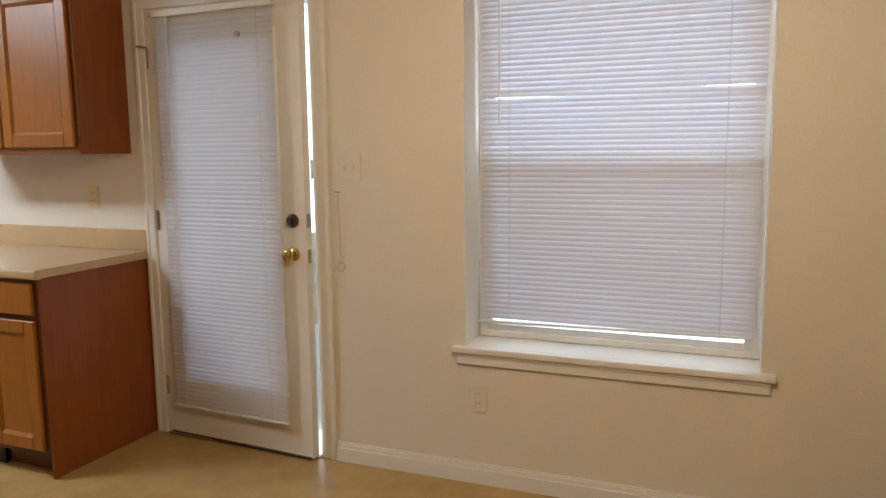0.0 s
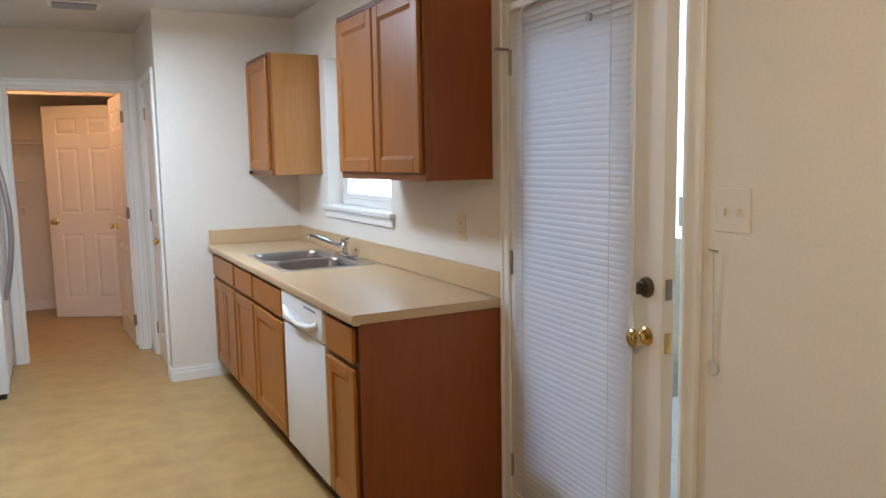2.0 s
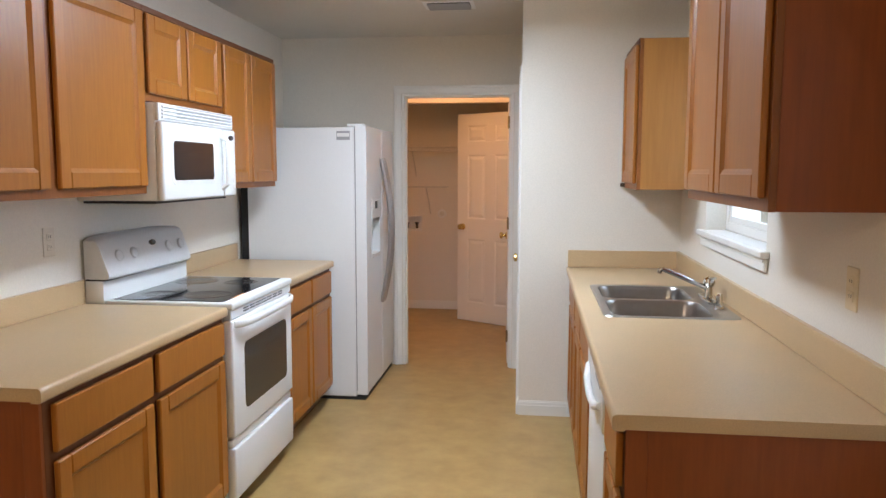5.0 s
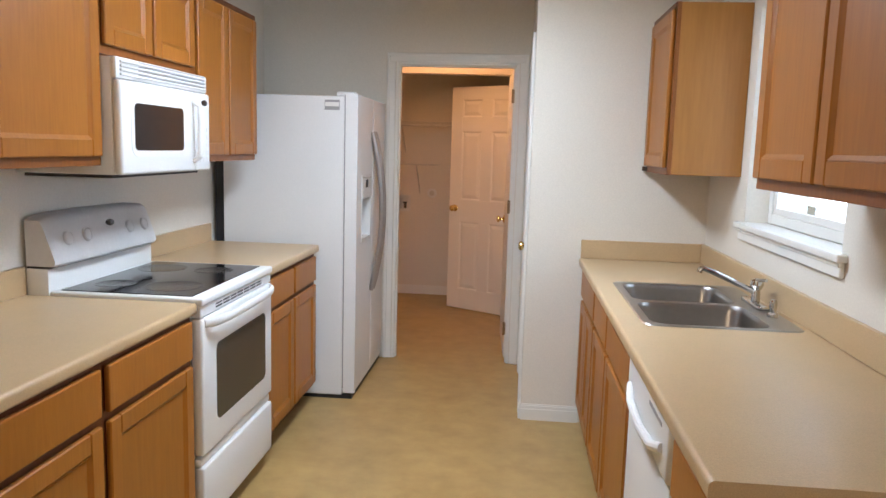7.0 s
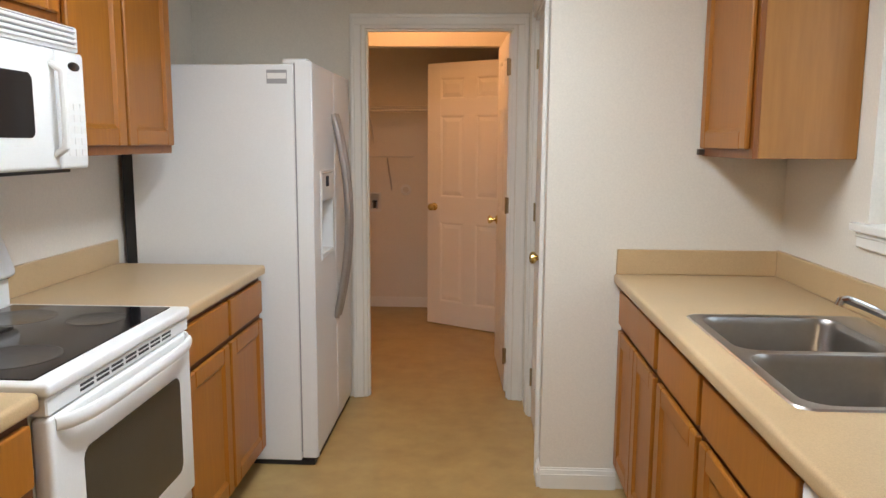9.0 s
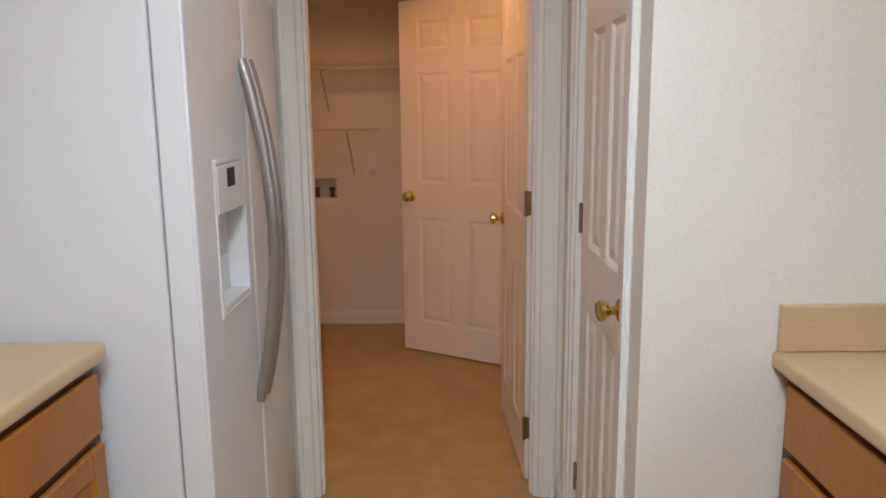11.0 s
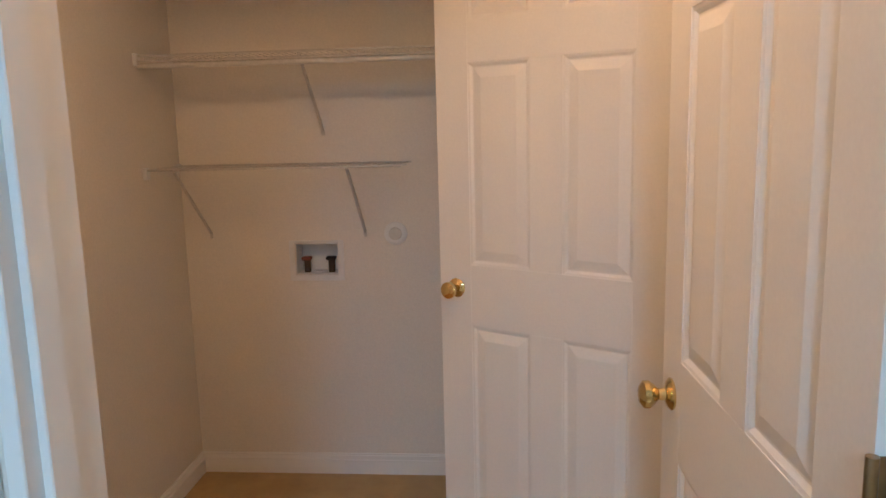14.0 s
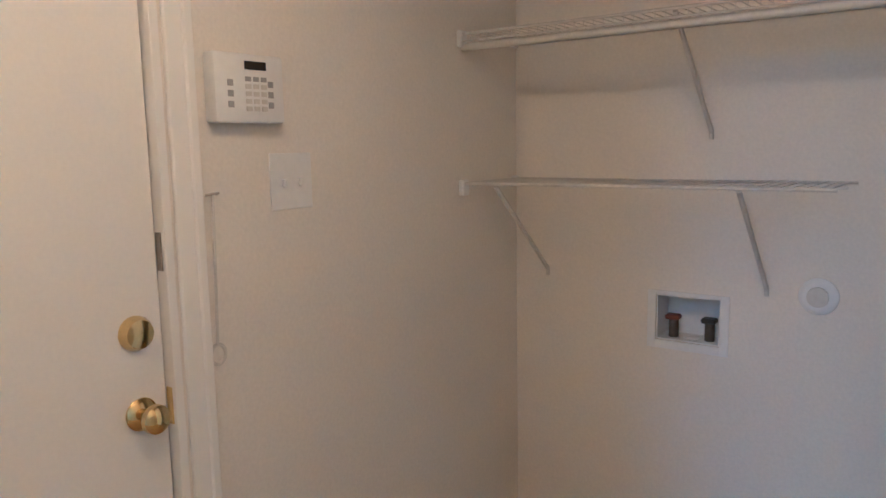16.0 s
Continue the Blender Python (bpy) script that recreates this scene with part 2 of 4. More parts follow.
def pierced(axis, a, b, u0, u1, z0, z1, holes, bm=None):
    """A wall between a and b across its axis, from u0 to u1 along it, with holes (u0, u1, z0, z1) through it."""
    bm = bm or bmesh.new()
    us = sorted({u0, u1, *[h[0] for h in holes], *[h[1] for h in holes]})
    zs = sorted({z0, z1, *[h[2] for h in holes], *[h[3] for h in holes]})
    for p, q in zip(us, us[1:]):
        run = None
        for r, s in zip(zs, zs[1:]):
            inside = any(h[0] <= p and q <= h[1] and h[2] <= r and s <= h[3] for h in holes)
            if inside:
                if run:
                    box(bm, (a, p, run[0]) if axis == "x" else (p, a, run[0]), (b, q, run[1]) if axis == "x" else (q, b, run[1]))
                run = None
            else:
                run = (run[0], s) if run else (r, s)
        if run:
            box(bm, (a, p, run[0]) if axis == "x" else (p, a, run[0]), (b, q, run[1]) if axis == "x" else (q, b, run[1]))
    return bm


def raised_panel(bm, axis_m, w, h, depth):
    """A moulded door panel in the xz plane of axis_m: the slope down from the frame, a groove, the bevel and the raised field, rising along -y."""
    rings = []
    for inset, rise in ((0.0, depth - 0.0015), (0.006, depth - 0.003), (0.013, 0.0006), (0.017, 0.0006), (0.044, depth - 0.0014), (0.046, depth - 0.0010)):
        x, z = w / 2 - inset, h / 2 - inset
        rings.append([bm.verts.new(axis_m @ Vector((px, -rise, pz))) for px, pz in ((-x, -z), (x, -z), (x, z), (-x, z))])
    for a, b in zip(rings, rings[1:]):
        for k in range(4):
            bm.faces.new((a[k], a[(k + 1) % 4], b[(k + 1) % 4], b[k]))
    bm.faces.new(rings[-1])


H = 2.446          # ceiling height
YF = 9.12          # far kitchen wall
YP = 8.06          # pantry wall
XP = -0.92         # pantry side wall
XL = -2.73         # long wall behind the range
YB = 11.46         # laundry back wall
XG = -2.69         # laundry wall with the garage door
XR = -0.915        # laundry wall on the hall side
T = 0.12           # wall thickness
TE = 0.26          # outer wall thickness

# ---- setting ----
solid("floor", boxes(((-6.2, -1.2, -0.1), (0.0, 4.87, 0.0)), ((-3.40, 4.87, -0.1), (0.0, 11.58, 0.0))), vinyl, "beige mottled sheet vinyl floor, slightly glossy", "floor")
solid("ceiling", boxes(((-6.2, -1.2, H), (TE, 4.87, H + 0.1)), ((-3.40, 4.87, H), (TE, 12.0, H + 0.1))), ceiling_paint, "off-white textured ceiling", "ceiling")

WIN = (2.600, 3.715, 0.583, 2.10)      # dining window opening
KWIN = (6.435, 7.420, 1.184, 2.09)       # kitchen window opening
EXT = (4.395, 5.290, 0.0, 2.035)       # patio door opening
solid("wall_east", pierced("x", 0.0, TE, -1.2, 12.0, 0.0, H, [WIN, EXT, KWIN]), wall_paint, "warm off-white painted outer wall with patio door and windows", "wall")
solid("wall_pantry_front", boxes(((XP, YP, 0), (0.0, YP + T, H))), wall_paint, "off-white painted end wall beside the counter", "wall")
PD = (8.215, 8.885, 0.0, 2.035)          # pantry door opening
solid("wall_pantry_side", pierced("x", XP, XP + T, YP + T, YF, 0, H, [PD]), wall_paint, "off-white painted pantry side wall", "wall")
LD = (-1.820, -1.000, 0.0, 2.035)       # laundry doorway
solid("wall_laundry_front", pierced("y", YF, YF + T, XL - T, 0.0, 0, H, [LD]), wall_paint, "off-white painted wall with the laundry doorway", "wall")
solid("wall_range", boxes(((XL - T, 4.75, 0), (XL, YF, H))), wall_paint, "off-white painted wall behind range and refrigerator", "wall")
solid("wall_living_return", boxes(((-6.2, 4.75, 0), (XL - T, 4.75 + T, H))), wall_paint, "plain off-white wall of the open dining area", "wall")
solid("wall_living_west", boxes(((-6.2 - T, -1.2, 0), (-6.2, 4.87, H))), wall_paint, "plain off-white wall of the open dining area", "wall")
solid("wall_living_south", boxes(((-6.2, -1.2 - T, 0), (TE, -1.2, H))), wall_paint, "plain off-white wall of the open dining area", "wall")
WB = (-2.235, -2.058, 0.856, 0.986)    # washer box
solid("wall_laundry_back", pierced("y", YB, YB + T, XG - T, 0.0, 0, H, [WB]), wall_paint, "off-white painted laundry wall with a washer box", "wall")
GD = (9.335, 10.235, 0.0, 2.035)         # garage door
solid("wall_garage", pierced("x", XG - T, XG, YF + T, YB, 0, H, [GD]), wall_paint, "off-white painted laundry wall beside the garage door", "wall")
HD = (10.56, 11.30, 0.0, 2.035)        # hall door
solid("wall_hall", pierced("x", XR, XR + T, YF + T, YB, 0, H, [HD]), wall_paint, "off-white painted laundry wall beside the hall door", "wall")
solid("wall_alcove_header", boxes(((XG, 10.40, 2.085), (XR, 10.50, H))), wall_paint, "off-white painted header over the washer alcove", "wall")
solid("wall_garage_outside", boxes(((XG - T - 0.6, 9.0, 0), (XG - T - 0.55, 10.6, H))), wall_paint, "plain wall beyond the garage door", "wall")

# outside: ground to the horizon
solid("ground", boxes(((-400, -400, -0.20), (400, 400, -0.12))), grass, "dry lawn outside the windows", "ground")
solid("pavement_patio", boxes(((TE + 0.01, 3.2, -0.12), (2.4, 6.2, -0.04))), concrete, "pale concrete patio slab outside the door", "pavement")


# bright overcast distance seen through the openings
solid("backdrop", boxes(((9.0, -12.0, -0.12), (9.1, 90.0, 9.0))), glow_material("bright_haze", (0.90, 0.95, 1.0), 1.7), "plain bright white sky haze outside the house", "backdrop")


# ---- trim ----
def baseboard(a, b, side):
    """A skirting board along a wall; side is the way that it faces."""
    (x0, y0), (x1, y1) = a, b
    bm = bmesh.new()
    for t, z0, z1 in ((0.015, 0.0, 0.062), (0.010, 0.062, 0.080), (0.005, 0.080, 0.088)):
        if side in ("+x", "-x"):
            s = t if side == "+x" else -t
            box(bm, (x0, y0, z0), (x0 + s, y1, z1))
        else:
            s = t if side == "+y" else -t
            box(bm, (x0, y0, z0), (x1, y0 + s, z1))
    return solid("baseboard", bm, trim_paint, "white moulded baseboard along the wall", "baseboard")


baseboard((0, -1.2), (0, EXT[0] - 0.065), "-x")
baseboard((XP - 0.0, YP), (-0.61, YP), "-y")
baseboard((XP, YP), (XP, 8.15), "-x")
baseboard((XP, 8.945), (XP, YF), "-x")
baseboard((XG, YB), (XR, YB), "-y")
baseboard((XG, 10.30), (XG, YB), "+x")
baseboard((XG, YF + T), (XG, 9.27), "+x")
baseboard((XL, YF + T), (LD[0] - 0.07, YF + T), "+y")


def casing(name, axis, at, side, u0, u1, top, label):
    """Moulded trim round an opening: two legs and a head, in two steps."""
    c = thing(name, (at, u0, 0) if axis == "x" else (u0, at, 0), label, "door trim", kind="structure")
    w = 0.062
    for d0, d1, t in ((0.004, w, 0.012), (w - 0.022, w - 0.002, 0.018)):
        for nm, (p0, q0, p1, q1) in (("leg", (u0 - d1, 0, u0 - d0, top + d0)), ("leg", (u1 + d0, 0, u1 + d1, top + d0)), ("head", (u0 - d1, top + d0, u1 + d1, top + d1))):
            lo = (at, p0, q0) if axis == "x" else (p0, at, q0)
            hi = (at + side * t, p1, q1) if axis == "x" else (p1, at + side * t, q1)
            part(nm, boxes((lo, hi), bevel=0.003), trim_paint, c)
    return c


def jamb(name, axis, a, b, u0, u1, top, label, stop=None):
    """Boards that line an opening through a wall from a to b, and the stop strip."""
    j = thing(name, ((a + b) / 2, u0, 0) if axis == "x" else (u0, (a + b) / 2, 0), label, "door jamb", kind="structure")

    def put(nm, p0, p1, z0, z1, c0, c1):
        lo = (c0, p0, z0) if axis == "x" else (p0, c0, z0)
        hi = (c1, p1, z1) if axis == "x" else (p1, c1, z1)
        part(nm, boxes((lo, hi), bevel=0.0015), trim_paint, j)

    g = 0.018
    put("side_jamb", u0, u0 + g, 0, top, a, b)
    put("side_jamb", u1 - g, u1, 0, top, a, b)
    put("head_jamb", u0 + g, u1 - g, top - g, top, a, b)
    if stop:
        c0, c1 = stop
        put("stop", u0 + g, u0 + g + 0.010, 0, top - g, c0, c1)
        put("stop", u1 - g - 0.010, u1 - g, 0, top - g, c0, c1)
        put("stop", u0 + g + 0.010, u1 - g - 0.010, top - g - 0.010, top - g, c0, c1)
    return j


casing("trim_laundry_door", "y", YF, -1, LD[0], LD[1], 2.03, "white moulded casing round the laundry doorway")
jamb("jamb_laundry_door", "y", YF - 0.002, YF + T + 0.002, LD[0], LD[1], 2.035, "white jamb of the laundry doorway", (YF + 0.02, YF + 0.06))
casing("trim_pantry_door", "x", XP, -1, PD[0], PD[1], 2.03, "white moulded casing round the pantry door")
jamb("jamb_pantry_door", "x", XP - 0.002, XP + T + 0.002, PD[0], PD[1], 2.035, "white jamb of the pantry door")
casing("trim_patio_door", "x", 0.0, -1, EXT[0], EXT[1], 2.03, "white moulded casing round the patio door")
jamb("jamb_patio_door", "x", -0.002, TE + 0.002, EXT[0], EXT[1], 2.035, "white jamb of the patio door", (0.052, 0.085))
casing("trim_garage_door", "x", XG, 1, GD[0], GD[1], 2.03, "white moulded casing round the garage door")
jamb("jamb_garage_door", "x", XG - T - 0.002, XG + 0.002, GD[0], GD[1], 2.035, "white jamb of the garage door")
jamb("jamb_hall_door", "x", XR - 0.002, XR + T + 0.002, HD[0], HD[1], 2.035, "white jamb of the hall doorway")


# ---- doors ----
def knob(parent, at, out, mat, label, name="door_knob"):
    """A round door knob with its rosette, standing off a face along out."""
    m = Matrix.Translation(at) @ Vector(out).to_track_quat("Z", "Y").to_matrix().to_4x4()
    bm = lathe(bmesh.new(), [(0.030, 0), (0.031, 0.004), (0.024, 0.010), (0.012, 0.014), (0.011, 0.026), (0.020, 0.034), (0.027, 0.044), (0.026, 0.054), (0.016, 0.061), (0.004, 0.063)], m)
    return part(name, bm, mat, parent, label, smooth=True, local=True)


def deadbolt(parent, at, out, mat, label):
    m = Matrix.Translation(at) @ Vector(out).to_track_quat("Z", "Y").to_matrix().to_4x4()
    bm = lathe(bmesh.new(), [(0.031, 0), (0.031, 0.006), (0.026, 0.014), (0.012, 0.017)], m)
    d = part("deadbolt", bm, mat, parent, label, smooth=True, local=True)
    a = Vector(at) + Vector(out) * 0.028
    bm = bmesh.new()
    box(bm, (a.x - 0.011 if abs(out[0]) > 0.5 else a.x - 0.005, a.y - 0.005 if abs(out[0]) > 0.5 else a.y - 0.011, a.z - 0.018),
        (a.x + 0.011 if abs(out[0]) > 0.5 else a.x + 0.005, a.y + 0.005 if abs(out[0]) > 0.5 else a.y + 0.011, a.z + 0.018), 0.003)
    part("thumb_turn", bm, mat, d, local=True)


def hinge(parent, at, mat, turn=0.0):
    """A butt hinge: a leaf and a knuckle."""
    m = Matrix.Translation(at) @ pose(0, 0, 0, 0, 0, turn)
    bm = boxes(((-0.002, -0.001, -0.044), (0.034, 0.001, 0.044)), bevel=0.0007)
    bm.transform(m)
    h = part("hinge", bm, mat, parent, local=True)
    bm = tube(bmesh.new(), (-0.004, -0.004, -0.046), (-0.004, -0.004, 0.046), 0.0065)
    bm.transform(m)
    part("knuckle", bm, mat, h, local=True, smooth=True)


PANEL_ROWS = ((0.190, 0.815), (1.010, 1.626), (1.748, 1.905))


def six_panel_door(name, m, width, label, knob_sides=(1, -1), metal=None, hinges=True, hinge_side=-1):
    """A moulded six-panel door; the hinge edge is at x = 0 of its own axes and the leaf runs along +x."""
    d = thing(name, m, label, "door", kind="structure")
    h, t, st, g = 2.015, 0.035, 0.118, 0.0095
    mid, mw = width / 2, 0.105 if width > 0.7 else 0.080
    part("core", boxes(((0.003, -t / 2 + g, 0.013), (width - 0.003, t / 2 - g, h - 0.003))), door_paint, d, local=True)
    for x0, x1 in ((0, st), (width - st, width)):
        part("stile", boxes(((x0, -t / 2, 0.010), (x1, t / 2, h)), bevel=0.0006), door_paint, d, local=True)
    zs = [0.010, *[z for row in PANEL_ROWS for z in row], h]
    for z0, z1 in zip(zs[::2], zs[1::2]):
        part("rail", boxes(((st, -t / 2 + 0.0002, z0), (width - st, t / 2 - 0.0002, z1)), bevel=0.0006), door_paint, d, local=True)
    pw = (width - 2 * st - mw) / 2
    for z0, z1 in PANEL_ROWS:
        part("mullion", boxes(((mid - mw / 2, -t / 2 + 0.0004, z0), (mid + mw / 2, t / 2 - 0.0004, z1)), bevel=0.0006), door_paint, d, local=True)
        for cx in (st + pw / 2, width - st - pw / 2):
            for side in (1, -1):
                bm = bmesh.new()
                a = Matrix.Translation((cx, side * -(t / 2 - g), (z0 + z1) / 2)) @ pose(0, 0, 0, 0, 0, 0 if side == 1 else 180)
                raised_panel(bm, a, pw, z1 - z0, g)
                part("panel", bm, door_paint, d, local=True)
    for s in knob_sides:
        knob(d, (width - 0.065, -s * t / 2, 0.932), (0, -s, 0), metal or brass, "brass knob")
    part("latch_plate", boxes(((width - 0.0005, -0.012, 0.895), (width + 0.0012, 0.012, 0.955))), metal or brass, d, local=True)
    if hinges:
        for z in (0.22, 1.080, 1.83):
            hinge(d, (0.0, hinge_side * t / 2, z), hinge_brass, 90 if hinge_side < 0 else -90)
    return d


# laundry door, swung open into the laundry against the hall wall
six_panel_door("door_laundry", pose(-1.020, YF + T - 0.005, 0, 0, 0, 93.0), 0.745, "white six-panel laundry door standing wide open", hinge_side=1)
# hall door, ajar in the laundry
six_panel_door("door_hall", pose(-0.930, 10.511, 0, 0, 0, 148.9), 0.765, "white six-panel hall door standing half open", hinge_side=1)
# pantry door, closed
six_panel_door("door_pantry", pose(XP + 0.032, PD[1] - 0.028, 0, 0, 0, -90), PD[1] - PD[0] - 0.050, "white six-panel pantry door, closed", hinge_side=-1, knob_sides=(1,))


def blind_slat_mesh(length, width=0.025):
    bm = bmesh.new()
    prof = [(-width / 2, 0.0), (-width / 6, 0.0022), (width / 6, 0.0022), (width / 2, 0.0)]
    rows = [[bm.verts.new((px, y, pz + dz)) for y in (-length / 2, length / 2)] for dz in (0, -0.0005) for px, pz in prof]
    for base in (0, 4):
        for k in range(3):
            a, b = rows[base + k], rows[base + k + 1]
            bm.faces.new((a[0], a[1], b[1], b[0]))
    for k in (0, 3):
        a, b = rows[k], rows[k + 4]
        bm.faces.new((a[0], a[1], b[1], b[0]))
    return mesh_of("slat", bm, slat_vinyl, smooth=True)


def blind(parent_m, length, top, bottom, pitch, tilt, label, slips=(), kind="", lift=0.0):
    """A mini blind hung from a head rail, in the local yz plane."""
    b = thing("window_blind", parent_m, label, "blind", kind=kind)
    part("head_rail", boxes(((-0.014, -length / 2, top - 0.028), (0.014, length / 2, top)), bevel=0.003), plastic, b, local=True)
    me = blind_slat_mesh(length - 0.01)
    n = int((top - 0.03 - bottom - 0.015) / pitch)
    for k in range(n):
        z = bottom + 0.015 + pitch * (k + 0.5)
        o = new("slat", me)
        o.parent = b
        drop = slips[k] if k in slips else 0.0
        wob = random.uniform(-1, 1)
        o.matrix_basis = pose(random.uniform(-0.0006, 0.0006), 0, z + random.uniform(-0.0008, 0.0008), math.degrees(math.atan2(drop, length)) + 0.05 * wob, tilt + 0.5 * wob, 0)
    rail = part("bottom_rail", boxes(((-0.012, -length / 2, bottom), (0.012, length / 2, bottom + 0.012)), bevel=0.003), plastic, b, local=True)
    if lift:
        rail.matrix_basis = rail.matrix_basis @ pose(0, 0, -bottom * (math.cos(radians(lift)) - 1), -lift, 0, 0)
    for y in (-length * 0.38, length * 0.38):
        part("ladder_cord", tube(bmesh.new(), (-0.0135, y, bottom + 0.01), (-0.0135, y, top - 0.02), 0.0012, 6), wire_white, b, local=True)
    part("tilt_wand", tube(bmesh.new(), (-0.024, length / 2 - 0.09, top - 0.62), (-0.020, length / 2 - 0.09, top - 0.03), 0.0035, 8), plastic, b, local=True)
    return b


def patio_door():
    """A steel door with a full glass light, standing ajar; its hinge edge is at x = 0 of its own axes."""
    w, h, t = EXT[1] - EXT[0] - 0.046, 2.01, 0.044
    m = pose(-0.012, EXT[1] - 0.020, 0.012, 0, 0, -90 - DOOR_AJAR)
    d = thing("door_patio", m, "white patio door with a full glass light and mini blind, ajar", "door", kind="structure")
    gx0, gx1, gz0, gz1 = 0.165, w - 0.150, 0.30, 1.86
    part("leaf", pierced("y", 0.0, t, 0, w, 0, h, [(gx0, gx1, gz0, gz1)]), door_paint, d, local=True)
    f = 0.032
    for y0, y1 in ((-0.012, 0.0), (t, t + 0.012)):
        for lo, hi in (((gx0 - f, y0, gz0 - f), (gx0 + 0.006, y1, gz1 + f)), ((gx1 - 0.006, y0, gz0 - f), (gx1 + f, y1, gz1 + f)),
                       ((gx0 + 0.006, y0, gz0 - f), (gx1 - 0.006, y1, gz0 + 0.006)), ((gx0 + 0.006, y0, gz1 - 0.006), (gx1 - 0.006, y1, gz1 + f))):
            part("light_frame", boxes((lo, hi), bevel=0.004), trim_paint, d, local=True)
    p = part("pane", boxes(((gx0, t / 2 - 0.003, gz0), (gx1, t / 2 + 0.003, gz1))), window_glass, d, "clear glass pane", local=True)
    p.visible_shadow = False
    knob(d, (w - 0.065, 0, 0.925), (0, -1, 0), brass, "brass knob")
    deadbolt(d, (w - 0.065, 0, 1.07), (0, -1, 0), dark_metal, "dark nickel deadbolt")
    part("latch_plate", boxes(((w - 0.0005, 0.010, 0.885), (w + 0.0015, 0.034, 0.945))), brass, d, local=True)
    part("bolt_plate", boxes(((w - 0.0005, 0.010, 1.04), (w + 0.0015, 0.034, 1.10))), nickel, d, local=True)
    part("door_sweep", boxes(((0.01, -0.002, -0.008), (w - 0.01, t + 0.002, 0.008)), bevel=0.002), dark_metal, d, "dark rubber door sweep", local=True)
    part("blind_clip", tube(bmesh.new(), (w - 0.28, -0.060, 1.865), (w - 0.28, -0.050, 1.865), 0.012, 14), grey_plastic, d, "small grey clip on the blind", smooth=True, local=True)
    for z in (0.24, 1.05, 1.80):
        hinge(d, (0.0, -0.001, z), nickel, 90)
    part("hinge_pin_stop", boxes(((-0.015, -0.060, 1.846), (-0.003, -0.004, 1.856)), bevel=0.002), nickel, d, "hinge-pin door stop", local=True)
    # mini blind hung on the door over the light
    bm_ = m @ pose(w / 2 - 0.012, -0.034, 0, 0, 0, 90)
    blind(bm_, 0.665, 2.000, 0.155, 0.0210, -72, "white mini blind hanging on the patio door, half closed")


DOOR_AJAR = 3.2
patio_door()
sp = thing("strike_plate", (0.02, EXT[0] + 0.018, 1.30), "small brass latch keeper on the door jamb", "latch", kind="structure")
part("keeper", boxes(((0.0, EXT[0] + 0.0182, 1.26), (0.045, EXT[0] + 0.034, 1.345)), bevel=0.002), nickel, sp)
solid("trim_threshold", boxes(((-0.03, EXT[0] + 0.02, 0.0), (TE, EXT[1] - 0.02, 0.012)), bevel=0.003), nickel, "metal threshold under the patio door", "threshold")


def garage_door():
    w, h, t = GD[1] - GD[0] - 0.044, 2.01, 0.044
    d = thing("door_garage", pose(XG - 0.020, GD[1] - 0.022, 0.008, 0, 0, -90), "plain white steel garage door, closed, with brass locks", "door", kind="structure")
    # the leaf's lock edge lies at its own x = 0
    part("leaf", boxes(((0, -t, 0), (w, 0, h)), bevel=0.003), door_paint, d, local=True)
    knob(d, (0.055, 0, 0.935), (0, 1, 0), brass, "brass knob")
    m = Matrix.Translation((0.055, 0, 1.085)) @ Vector((0, 1, 0)).to_track_quat("Z", "Y").to_matrix().to_4x4()
    part("deadbolt", lathe(bmesh.new(), [(0.032, 0), (0.032, 0.008), (0.026, 0.020), (0.010, 0.024)], m), brass, d, "brass deadbolt", smooth=True, local=True)
    part("strike_plate", boxes(((-0.004, -0.002, 0.90), (-0.001, 0.012, 0.97))), brass, d, local=True)
    part("strike_plate", boxes(((-0.004, -0.002, 1.19), (-0.001, 0.012, 1.26))), nickel, d, local=True)


garage_door()


